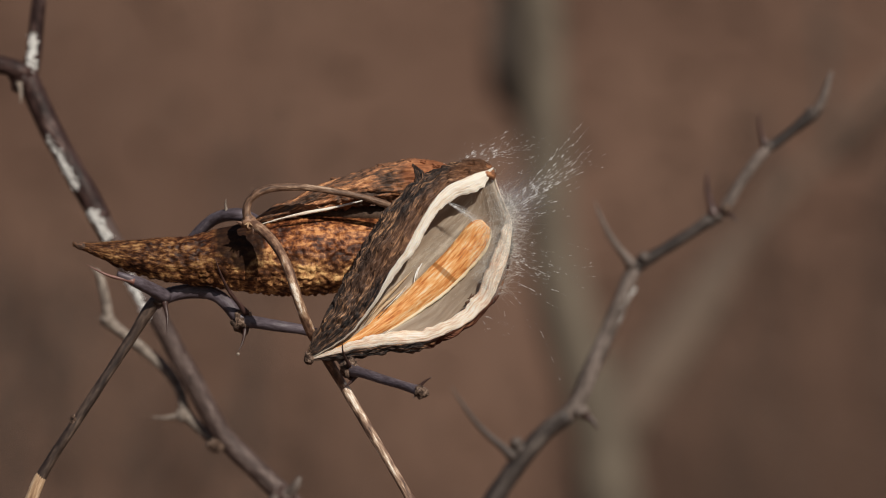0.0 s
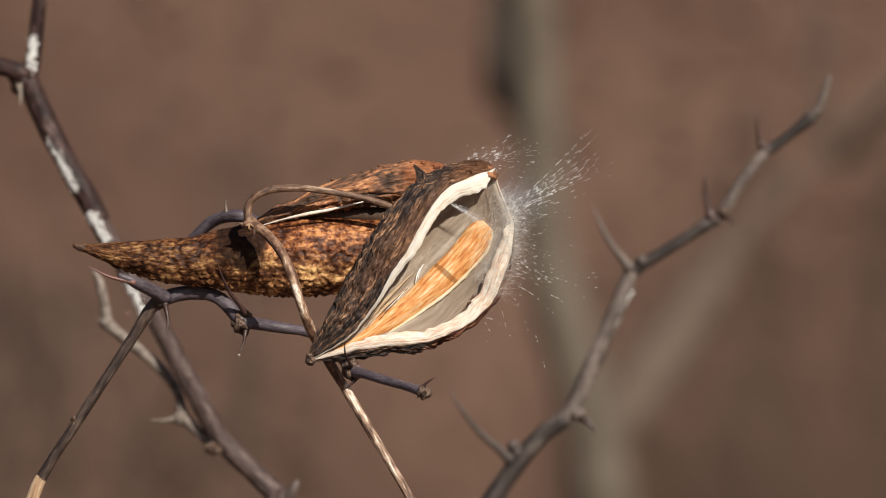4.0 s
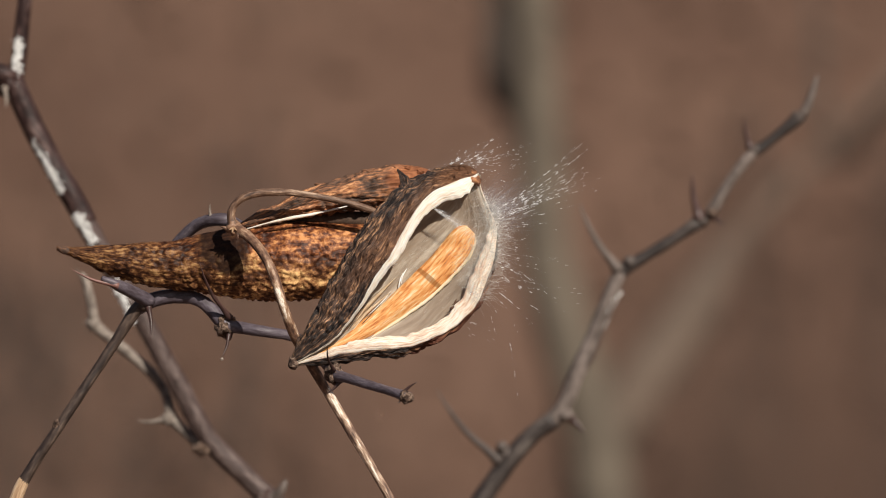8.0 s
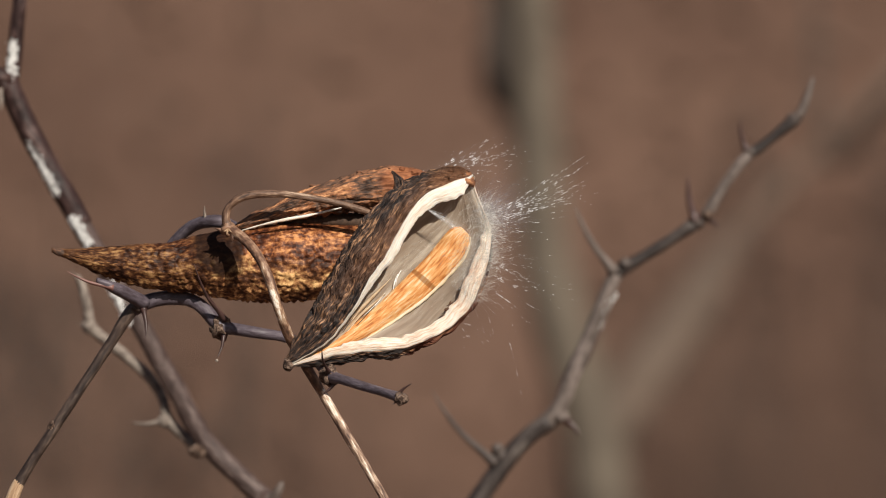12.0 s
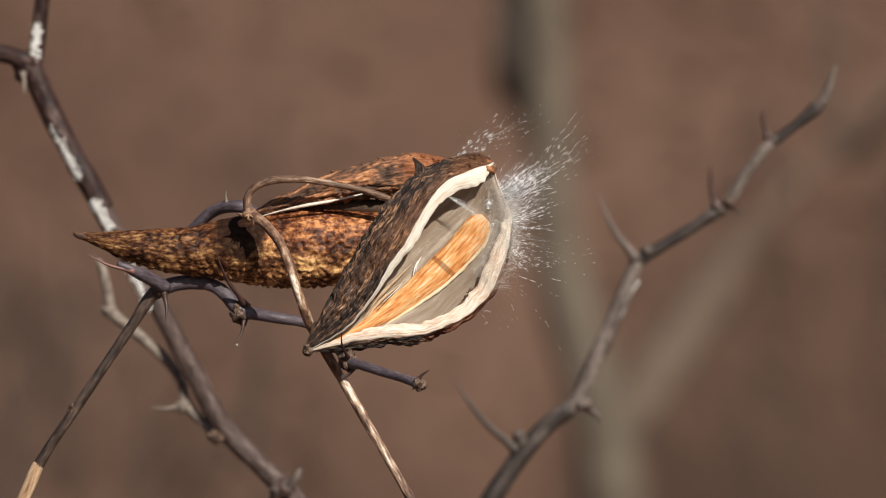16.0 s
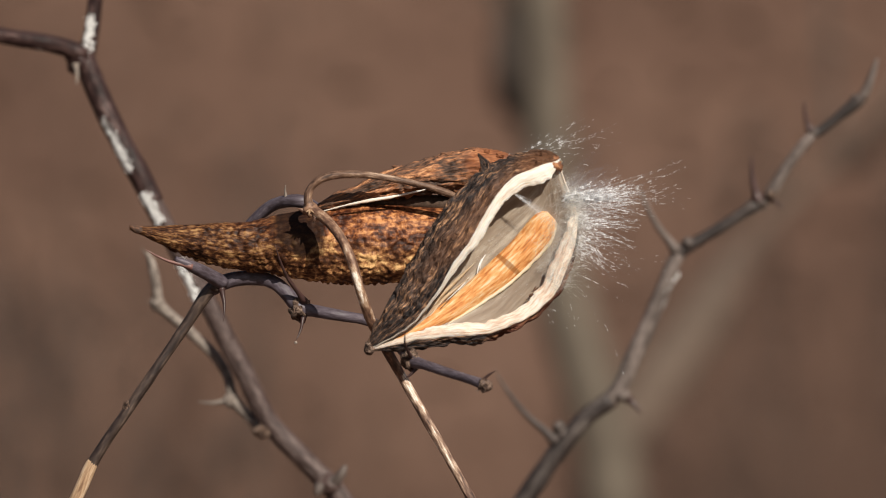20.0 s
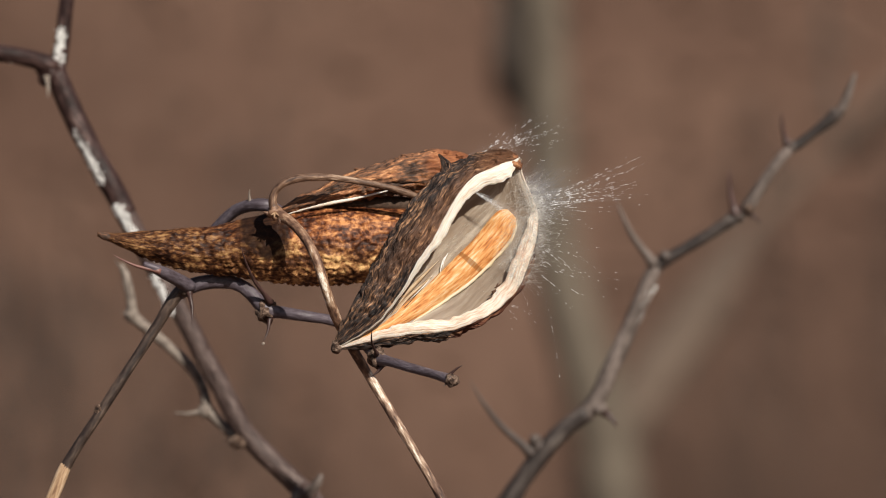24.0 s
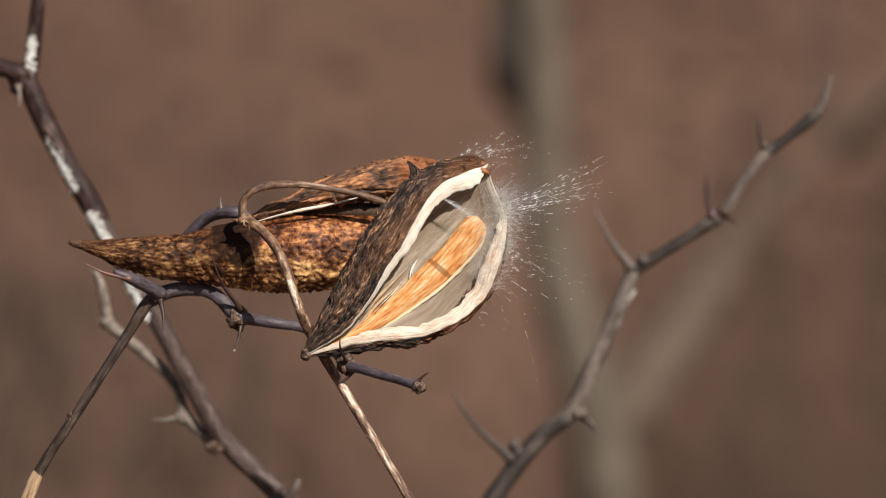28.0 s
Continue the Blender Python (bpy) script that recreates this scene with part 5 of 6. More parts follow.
        (21.5, pose(-0.04155, -0.0201, 1.23803, -0.264, 0.976, 0.480)),
        (23.5, pose(-0.04932, 0.0027, 1.23293, 0.224, -0.273, 1.302)),
        (23.6, pose(-0.04950, 0.0029, 1.23310, 0.200, -0.276, 1.285)),
        (23.7, pose(-0.04656, 0.0031, 1.23310, 0.176, -0.278, 1.268)),
        (23.8, pose(-0.04684, 0.0033, 1.23264, 0.151, -0.281, 1.252)),
        (23.9, pose(-0.04698, 0.0035, 1.23342, 0.127, -0.283, 1.235)),
        (24, pose(-0.04990, 0.0037, 1.23236, 0.103, -0.286, 1.218)),
        (24.1, pose(-0.05134, 0.0029, 1.23156, 0.123, -0.269, 1.203)),
        (24.2, pose(-0.05203, 0.0022, 1.23016, 0.142, -0.252, 1.188)),
        (24.3, pose(-0.05041, 0.0014, 1.23030, 0.162, -0.236, 1.174)),
        (24.4, pose(-0.04941, 0.0007, 1.23167, 0.181, -0.219, 1.159)),
        (24.5, pose(-0.04949, -0.0001, 1.23179, 0.201, -0.202, 1.144)),
        (24.6, pose(-0.05137, 0.0009, 1.23153, 0.192, -0.230, 1.118)),
        (24.7, pose(-0.05264, 0.0018, 1.23124, 0.183, -0.258, 1.092)),
        (24.8, pose(-0.05252, 0.0028, 1.23172, 0.175, -0.286, 1.065)),
        (24.9, pose(-0.05195, 0.0037, 1.23190, 0.166, -0.314, 1.039)),
        (25, pose(-0.05371, 0.0047, 1.23096, 0.157, -0.342, 1.013)),
        (25.1, pose(-0.05574, 0.0045, 1.23055, 0.204, -0.332, 1.022)),
        (25.2, pose(-0.05627, 0.0042, 1.23086, 0.251, -0.321, 1.031)),
        (25.3, pose(-0.05526, 0.0040, 1.23195, 0.297, -0.311, 1.041)),
        (25.4, pose(-0.05241, 0.0037, 1.23365, 0.344, -0.300, 1.050)),
        (25.5, pose(-0.05012, 0.0035, 1.23344, 0.391, -0.290, 1.059)),
        (25.6, pose(-0.04904, 0.0016, 1.23389, 0.438, -0.271, 1.207)),
        (25.7, pose(-0.04914, -0.0003, 1.23304, 0.485, -0.253, 1.355)),
        (25.8, pose(-0.04771, -0.0023, 1.23281, 0.533, -0.234, 1.502)),
        (25.9, pose(-0.04628, -0.0042, 1.23258, 0.580, -0.216, 1.650)),
        (26, pose(-0.04561, -0.0061, 1.23301, 0.627, -0.197, 1.798)),
        (26.1, pose(-0.04664, -0.0063, 1.23377, 0.662, -0.227, 1.708)),
        (26.2, pose(-0.04568, -0.0065, 1.23350, 0.697, -0.257, 1.618)),
        (26.3, pose(-0.04472, -0.0067, 1.23261, 0.733, -0.288, 1.528)),
        (26.4, pose(-0.04437, -0.0069, 1.23311, 0.768, -0.318, 1.438)),
        (26.5, pose(-0.04927, -0.0071, 1.23180, 0.803, -0.348, 1.348)),
        (26.6, pose(-0.05123, -0.0060, 1.23023, 0.711, -0.323, 1.271)),
        (26.7, pose(-0.04936, -0.0050, 1.23008, 0.619, -0.298, 1.193)),
        (26.8, pose(-0.04842, -0.0039, 1.23023, 0.527, -0.272, 1.116)),
        (26.9, pose(-0.04886, -0.0029, 1.23193, 0.435, -0.247, 1.038)),
        (27, pose(-0.05133, -0.0018, 1.23256, 0.343, -0.222, 0.961)),
        (27.1, pose(-0.05050, -0.0009, 1.23156, 0.305, -0.233, 0.919)),
        (27.2, pose(-0.04707, -0.0001, 1.23150, 0.267, -0.245, 0.877)),
        (27.3, pose(-0.04687, 0.0008, 1.23128, 0.230, -0.256, 0.836)),
        (27.4, pose(-0.05098, 0.0016, 1.23076, 0.192, -0.268, 0.794)),
        (27.5, pose(-0.05439, 0.0025, 1.23042, 0.154, -0.279, 0.752)),
        (27.6, pose(-0.05467, 0.0032, 1.23000, 0.137, -0.319, 0.659)),
        (27.7, pose(-0.05301, 0.0039, 1.22884, 0.120, -0.359, 0.566)),
        (27.8, pose(-0.05366, 0.0046, 1.22798, 0.103, -0.400, 0.473)),
        (27.9, pose(-0.05555, 0.0053, 1.22836, 0.086, -0.440, 0.380)),
        (28, pose(-0.05703, 0.0060, 1.22954, 0.069, -0.480, 0.287)),
    ]
    for ob in (twig, vine, closed_pod, open_pod):
        walk(ob, pods)
    walk(main_branch, [
        (0, pose(-0.09733, 0.133, 1.24857, 0, 0.071, 0)),
        (0.5, pose(-0.09854, 0.133, 1.24779, 0, 0.080, 0)),
        (1, pose(-0.09889, 0.133, 1.24735, 0, 0.071, 0)),
        (1.5, pose(-0.09812, 0.133, 1.24773, 0, 0.145, 0)),
        (2, pose(-0.09765, 0.133, 1.24761, 0, 0.080, 0)),
        (2.5, pose(-0.09862, 0.133, 1.24735, 0, -0.042, 0)),
        (3, pose(-0.09794, 0.133, 1.24773, 0, 0.136, 0)),
        (3.5, pose(-0.09635, 0.133, 1.24800, 0, 0.393, 0)),
        (5.5, pose(-0.09597, 0.133, 1.24970, 0, 0.438, 0)),
        (6, pose(-0.09438, 0.133, 1.24918, 0, 0.443, 0)),
        (6.5, pose(-0.09453, 0.133, 1.24963, 0, 0.438, 0)),
        (7, pose(-0.09660, 0.133, 1.24803, 0, 0.248, 0)),
        (7.5, pose(-0.09789, 0.133, 1.24812, 0, 0.004, 0)),
        (8, pose(-0.09991, 0.133, 1.24846, 0, 0.000, 0)),
        (8.5, pose(-0.09941, 0.133, 1.24836, 0, -0.130, 0)),
        (9, pose(-0.10009, 0.133, 1.24859, 0, -0.066, 0)),
        (9.5, pose(-0.10170, 0.133, 1.24806, 0, -0.195, 0)),
        (10, pose(-0.10089, 0.133, 1.24743, 0, -0.066, 0)),
        (10.5, pose(-0.09928, 0.133, 1.24786, 0, 0.070, 0)),
        (11, pose(-0.09863, 0.133, 1.24735, 0, 0.000, 0)),
        (11.5, pose(-0.09958, 0.133, 1.24706, 0, -0.122, 0)),
        (12, pose(-0.10083, 0.133, 1.24727, 0, -0.186, 0)),
        (12.5, pose(-0.10272, 0.133, 1.24624, 0, -0.368, 0)),
        (14.5, pose(-0.09942, 0.133, 1.25018, 0, 0.976, 0)),
        (14.6, pose(-0.10009, 0.133, 1.24978, 0, 0.850, 0)),
        (14.7, pose(-0.10053, 0.133, 1.24919, 0, 0.697, 0)),
        (14.8, pose(-0.09976, 0.133, 1.24948, 0, 0.775, 0)),
        (14.9, pose(-0.09975, 0.133, 1.24938, 0, 0.742, 0)),
        (15, pose(-0.09927, 0.133, 1.24955, 0, 0.785, 0)),
        (15.1, pose(-0.09872, 0.133, 1.24994, 0, 0.866, 0)),
        (15.2, pose(-0.09948, 0.133, 1.24949, 0, 0.715, 0)),
        (15.3, pose(-0.09946, 0.133, 1.24979, 0, 0.754, 0)),
        (15.4, pose(-0.10059, 0.133, 1.24933, 0, 0.585, 0)),
        (15.5, pose(-0.10047, 0.133, 1.24944, 0, 0.589, 0)),
        (15.6, pose(-0.09877, 0.133, 1.25034, 0, 0.750, 0)),
        (15.7, pose(-0.09733, 0.133, 1.25104, 0, 0.858, 0)),
        (15.8, pose(-0.09598, 0.133, 1.25226, 0, 1.072, 0)),
        (15.9, pose(-0.09765, 0.133, 1.25139, 0, 0.721, 0)),
        (16, pose(-0.09814, 0.133, 1.25132, 0, 0.589, 0)),
        (16.1, pose(-0.09451, 0.133, 1.25356, 0, 1.248, 0)),
        (16.2, pose(-0.09274, 0.133, 1.25432, 0, 1.522, 0)),
        (16.3, pose(-0.09239, 0.133, 1.25497, 0, 1.713, 0)),
        (16.4, pose(-0.09696, 0.133, 1.25219, 0, 0.981, 0)),
        (16.5, pose(-0.10125, 0.133, 1.24972, 0, 0.327, 0)),
        (16.6, pose(-0.09990, 0.133, 1.25052, 0, 0.476, 0)),
        (16.7, pose(-0.09639, 0.133, 1.25198, 0, 0.853, 0)),
        (16.8, pose(-0.09610, 0.133, 1.25246, 0, 0.890, 0)),
        (16.9, pose(-0.09775, 0.133, 1.25186, 0, 0.623, 0)),
        (17, pose(-0.09990, 0.133, 1.25063, 0, 0.201, 0)),
        (17.1, pose(-0.09841, 0.133, 1.25136, 0, 0.461, 0)),
        (17.2, pose(-0.09784, 0.133, 1.25133, 0, 0.525, 0)),
        (17.3, pose(-0.09587, 0.133, 1.25205, 0, 0.802, 0)),
        (17.4, pose(-0.09524, 0.133, 1.25313, 0, 1.098, 0)),
        (17.5, pose(-0.09863, 0.133, 1.25199, 0, 0.765, 0)),
        (17.6, pose(-0.09968, 0.133, 1.25066, 0, 0.469, 0)),
        (17.7, pose(-0.09448, 0.133, 1.25194, 0, 0.977, 0)),
        (17.8, pose(-0.08660, 0.133, 1.25648, 0, 2.279, 0)),
        (17.9, pose(-0.08541, 0.133, 1.25783, 0, 2.636, 0)),
        (18, pose(-0.09086, 0.133, 1.25587, 0, 2.025, 0)),
        (18.1, pose(-0.09573, 0.133, 1.25231, 0, 1.012, 0)),
        (18.2, pose(-0.09186, 0.133, 1.25319, 0, 1.294, 0)),
        (18.3, pose(-0.08623, 0.133, 1.25583, 0, 2.014, 0)),
        (18.4, pose(-0.08179, 0.133, 1.25877, 0, 2.750, 0)),
        (18.5, pose(-0.08254, 0.133, 1.25908, 0, 2.720, 0)),
        (18.6, pose(-0.08894, 0.133, 1.25494, 0, 1.637, 0)),
        (18.7, pose(-0.09079, 0.133, 1.25321, 0, 1.246, 0)),
        (18.8, pose(-0.08877, 0.133, 1.25462, 0, 1.673, 0)),
        (18.9, pose(-0.08866, 0.133, 1.25532, 0, 1.873, 0)),
        (19, pose(-0.08967, 0.133, 1.25514, 0, 1.842, 0)),
        (19.1, pose(-0.09344, 0.133, 1.25306, 0, 1.252, 0)),
        (19.2, pose(-0.09478, 0.133, 1.25315, 0, 1.217, 0)),
        (19.3, pose(-0.09020, 0.133, 1.25587, 0, 1.978, 0)),
        (19.4, pose(-0.08323, 0.133, 1.25834, 0, 2.786, 0)),
        (19.5, pose(-0.08094, 0.133, 1.25782, 0, 2.775, 0)),
        (19.6, pose(-0.08552, 0.133, 1.25498, 0, 1.845, 0)),
        (19.7, pose(-0.08839, 0.133, 1.25461, 0, 1.504, 0)),
        (19.8, pose(-0.09089, 0.133, 1.25344, 0, 1.012, 0)),
        (19.9, pose(-0.08650, 0.133, 1.25535, 0, 1.447, 0)),
        (20, pose(-0.08287, 0.133, 1.25625, 0, 1.642, 0)),
        (20.1, pose(-0.08449, 0.133, 1.25553, 0, 1.504, 0)),
        (20.2, pose(-0.08724, 0.133, 1.25462, 0, 1.277, 0)),
        (20.3, pose(-0.08634, 0.133, 1.25480, 0, 1.432, 0)),
        (20.4, pose(-0.08278, 0.133, 1.25571, 0, 1.848, 0)),
        (20.5, pose(-0.08145, 0.133, 1.25709, 0, 2.272, 0)),
        (20.6, pose(-0.08299, 0.133, 1.25883, 0, 2.525, 0)),
        (20.7, pose(-0.08504, 0.133, 1.25871, 0, 2.367, 0)),
        (20.8, pose(-0.08674, 0.133, 1.25625, 0, 1.732, 0)),
        (20.9, pose(-0.08574, 0.133, 1.25679, 0, 1.840, 0)),
        (21, pose(-0.08587, 0.133, 1.25820, 0, 2.081, 0)),
        (21.1, pose(-0.08692, 0.133, 1.25807, 0, 2.194, 0)),
        (21.2, pose(-0.08666, 0.133, 1.25586, 0, 1.928, 0)),
        (21.3, pose(-0.08156, 0.133, 1.25643, 0, 2.444, 0)),
        (21.4, pose(-0.07791, 0.133, 1.25932, 0, 3.384, 0)),
        (21.5, pose(-0.08453, 0.133, 1.25780, 0, 2.977, 0)),
        (23.5, pose(-0.09086, 0.133, 1.25057, 0, 1.032, 0)),
        (23.6, pose(-0.09082, 0.133, 1.25064, 0, 1.048, 0)),
        (23.7, pose(-0.08869, 0.133, 1.25120, 0, 1.250, 0)),
        (23.8, pose(-0.08895, 0.133, 1.25082, 0, 1.158, 0)),
        (23.9, pose(-0.08865, 0.133, 1.25132, 0, 1.273, 0)),
        (24, pose(-0.09095, 0.133, 1.25003, 0, 0.906, 0)),
        (24.1, pose(-0.09224, 0.133, 1.24917, 0, 0.679, 0)),
        (24.2, pose(-0.09324, 0.133, 1.24804, 0, 0.406, 0)),
        (24.3, pose(-0.09207, 0.133, 1.24841, 0, 0.538, 0)),
        (24.4, pose(-0.09087, 0.133, 1.24952, 0, 0.825, 0)),
        (24.5, pose(-0.09088, 0.133, 1.24955, 0, 0.837, 0)),
        (24.6, pose(-0.09242, 0.133, 1.24910, 0, 0.678, 0)),
        (24.7, pose(-0.09354, 0.133, 1.24875, 0, 0.556, 0)),
        (24.8, pose(-0.09342, 0.133, 1.24920, 0, 0.653, 0)),
        (24.9, pose(-0.09310, 0.133, 1.24952, 0, 0.731, 0)),
        (25, pose(-0.09481, 0.133, 1.24863, 0, 0.472, 0)),
        (25.1, pose(-0.09632, 0.133, 1.24797, 0, 0.228, 0)),
        (25.2, pose(-0.09652, 0.133, 1.24810, 0, 0.204, 0)),
        (25.3, pose(-0.09537, 0.133, 1.24905, 0, 0.409, 0)),
        (25.4, pose(-0.09272, 0.133, 1.25078, 0, 0.837, 0)),
        (25.5, pose(-0.09118, 0.133, 1.25107, 0, 0.920, 0)),
        (25.6, pose(-0.09024, 0.133, 1.25140, 0, 1.090, 0)),
        (25.7, pose(-0.09061, 0.133, 1.25061, 0, 0.970, 0)),
        (25.8, pose(-0.08969, 0.133, 1.25054, 0, 1.053, 0)),
        (25.9, pose(-0.08877, 0.133, 1.25046, 0, 1.137, 0)),
        (26, pose(-0.08813, 0.133, 1.25070, 0, 1.275, 0)),
        (26.1, pose(-0.08868, 0.133, 1.25111, 0, 1.376, 0)),
        (26.2, pose(-0.08824, 0.133, 1.25119, 0, 1.449, 0)),
        (26.3, pose(-0.08802, 0.133, 1.25085, 0, 1.424, 0)),
        (26.4, pose(-0.08771, 0.133, 1.25135, 0, 1.578, 0)),
        (26.5, pose(-0.09170, 0.133, 1.24960, 0, 1.084, 0)),
        (26.6, pose(-0.09368, 0.133, 1.24835, 0, 0.654, 0)),
        (26.7, pose(-0.09251, 0.133, 1.24881, 0, 0.712, 0)),
        (26.8, pose(-0.09185, 0.133, 1.24930, 0, 0.756, 0)),
        (26.9, pose(-0.09157, 0.133, 1.25059, 0, 0.953, 0)),
        (27, pose(-0.09308, 0.133, 1.25077, 0, 0.841, 0)),
        (27.1, pose(-0.09279, 0.133, 1.25015, 0, 0.761, 0)),
        (27.2, pose(-0.09036, 0.133, 1.25066, 0, 1.009, 0)),
        (27.3, pose(-0.09022, 0.133, 1.25046, 0, 1.011, 0)),
        (27.4, pose(-0.09315, 0.133, 1.24923, 0, 0.671, 0)),
        (27.5, pose(-0.09553, 0.133, 1.24826, 0, 0.407, 0)),
        (27.6, pose(-0.09588, 0.133, 1.24790, 0, 0.310, 0)),
        (27.7, pose(-0.09518, 0.133, 1.24738, 0, 0.227, 0)),
        (27.8, pose(-0.09595, 0.133, 1.24665, 0, 0.035, 0)),
        (27.9, pose(-0.09710, 0.133, 1.24653, 0, -0.044, 0)),
        (28, pose(-0.09768, 0.133, 1.24704, 0, 0.034, 0)),
    ])
    walk(far_branch, [
        (0, pose(0.05873, 0.190, 1.24325, 0, -0.036, 0)),
        (0.5, pose(0.05745, 0.190, 1.24275, 0, 0.203, 0)),
        (1, pose(0.05728, 0.190, 1.24228, 0, -0.275, 0)),
        (1.5, pose(0.05801, 0.190, 1.24228, 0, -0.394, 0)),
        (2, pose(0.05836, 0.190, 1.24228, 0, -0.329, 0)),
        (2.5, pose(0.05729, 0.190, 1.24217, 0, -0.294, 0)),
        (3, pose(0.05792, 0.190, 1.24258, 0, -0.105, 0)),
        (3.5, pose(0.05950, 0.190, 1.24270, 0, 0.153, 0)),
        (5.5, pose(0.05956, 0.190, 1.24386, 0, 0.155, 0)),
        (6, pose(0.06120, 0.190, 1.24338, 0, 0.143, 0)),
        (6.5, pose(0.06102, 0.190, 1.24388, 0, 0.179, 0)),
        (7, pose(0.05935, 0.190, 1.24254, 0, 0.098, 0)),
        (7.5, pose(0.05803, 0.190, 1.24292, 0, 0.098, 0)),
        (8, pose(0.05608, 0.190, 1.24306, 0, -0.020, 0)),
        (8.5, pose(0.05667, 0.190, 1.24322, 0, -0.008, 0)),
        (9, pose(0.05606, 0.190, 1.24331, 0, 0.102, 0)),
        (9.5, pose(0.05447, 0.190, 1.24287, 0, -0.206, 0)),
        (10, pose(0.05518, 0.190, 1.24249, 0, -0.230, 0)),
        (10.5, pose(0.05673, 0.190, 1.24270, 0, -0.068, 0)),
        (11, pose(0.05736, 0.190, 1.24222, 0, -0.052, 0)),
        (11.5, pose(0.05645, 0.190, 1.24187, 0, 0.069, 0)),
        (12, pose(0.05514, 0.190, 1.24193, 0, 0.007, 0)),
        (12.5, pose(0.05337, 0.190, 1.24098, 0, -0.073, 0)),
        (14.5, pose(0.05634, 0.190, 1.24404, 0, 0.350, 0)),
        (14.6, pose(0.05584, 0.190, 1.24379, 0, 0.257, 0)),
        (14.7, pose(0.05547, 0.190, 1.24349, 0, 0.162, 0)),
        (14.8, pose(0.05618, 0.190, 1.24374, 0, 0.154, 0)),
        (14.9, pose(0.05625, 0.190, 1.24371, 0, 0.101, 0)),
        (15, pose(0.05674, 0.190, 1.24387, 0, 0.078, 0)),
        (15.1, pose(0.05716, 0.190, 1.24418, 0, 0.116, 0)),
        (15.2, pose(0.05642, 0.190, 1.24394, 0, 0.064, 0)),
        (15.3, pose(0.05643, 0.190, 1.24413, 0, 0.080, 0)),
        (15.4, pose(0.05542, 0.190, 1.24384, 0, 0.016, 0)),
        (15.5, pose(0.05546, 0.190, 1.24396, 0, 0.024, 0)),
        (15.6, pose(0.05704, 0.190, 1.24461, 0, 0.139, 0)),
        (15.7, pose(0.05838, 0.190, 1.24514, 0, 0.234, 0)),
        (15.8, pose(0.05980, 0.190, 1.24589, 0, 0.357, 0)),
        (15.9, pose(0.05848, 0.190, 1.24531, 0, 0.262, 0)),
        (16, pose(0.05823, 0.190, 1.24525, 0, 0.252, 0)),
        (16.1, pose(0.06129, 0.190, 1.24693, 0, 0.444, 0)),
        (16.2, pose(0.06263, 0.190, 1.24772, 0, 0.493, 0)),
        (16.3, pose(0.06291, 0.190, 1.24826, 0, 0.489, 0)),
        (16.4, pose(0.05875, 0.190, 1.24663, 0, 0.133, 0)),
        (16.5, pose(0.05486, 0.190, 1.24518, 0, -0.197, 0)),
        (16.6, pose(0.05604, 0.190, 1.24585, 0, -0.083, 0)),
        (16.7, pose(0.05895, 0.190, 1.24710, 0, 0.138, 0)),
        (16.8, pose(0.05927, 0.190, 1.24749, 0, 0.200, 0)),
        (16.9, pose(0.05792, 0.190, 1.24715, 0, 0.138, 0)),
        (17, pose(0.05604, 0.190, 1.24646, 0, 0.024, 0)),
        (17.1, pose(0.05728, 0.190, 1.24697, 0, 0.086, 0)),
        (17.2, pose(0.05766, 0.190, 1.24702, 0, 0.075, 0)),
        (17.3, pose(0.05924, 0.190, 1.24758, 0, 0.152, 0)),
        (17.4, pose(0.05994, 0.190, 1.24813, 0, 0.205, 0)),
        (17.5, pose(0.05716, 0.190, 1.24716, 0, 0.004, 0)),
        (17.6, pose(0.05606, 0.190, 1.24644, 0, -0.069, 0)),
        (17.7, pose(0.06015, 0.190, 1.24771, 0, 0.206, 0)),
        (17.8, pose(0.06700, 0.190, 1.25077, 0, 0.753, 0)),
        (17.9, pose(0.06819, 0.190, 1.25154, 0, 0.903, 0)),
        (18, pose(0.06373, 0.190, 1.24996, 0, 0.652, 0)),
        (18.1, pose(0.05938, 0.190, 1.24770, 0, 0.262, 0)),
        (18.2, pose(0.06251, 0.190, 1.24856, 0, 0.407, 0)),
        (18.3, pose(0.06735, 0.190, 1.25043, 0, 0.707, 0)),
        (18.4, pose(0.07141, 0.190, 1.25229, 0, 0.986, 0)),
        (18.5, pose(0.07103, 0.190, 1.25229, 0, 0.948, 0)),
        (18.6, pose(0.06524, 0.190, 1.24966, 0, 0.494, 0)),
        (18.7, pose(0.06337, 0.190, 1.24871, 0, 0.323, 0)),
        (18.8, pose(0.06511, 0.190, 1.24966, 0, 0.454, 0)),
        (18.9, pose(0.06527, 0.190, 1.25004, 0, 0.484, 0)),
        (19, pose(0.06440, 0.190, 1.24988, 0, 0.427, 0)),
        (19.1, pose(0.06124, 0.190, 1.24829, 0, 0.200, 0)),
        (19.2, pose(0.06039, 0.190, 1.24798, 0, 0.173, 0)),
        (19.3, pose(0.06451, 0.190, 1.24962, 0, 0.487, 0)),
        (19.4, pose(0.07031, 0.190, 1.25147, 0, 0.864, 0)),
        (19.5, pose(0.07195, 0.190, 1.25137, 0, 0.921, 0)),
        (19.6, pose(0.06813, 0.190, 1.24959, 0, 0.567, 0)),
        (19.7, pose(0.06617, 0.190, 1.24913, 0, 0.409, 0)),
        (19.8, pose(0.06429, 0.190, 1.24837, 0, 0.217, 0)),
        (19.9, pose(0.06818, 0.190, 1.24989, 0, 0.422, 0)),
        (20, pose(0.07128, 0.190, 1.25085, 0, 0.545, 0)),
        (20.1, pose(0.06987, 0.190, 1.25027, 0, 0.477, 0)),
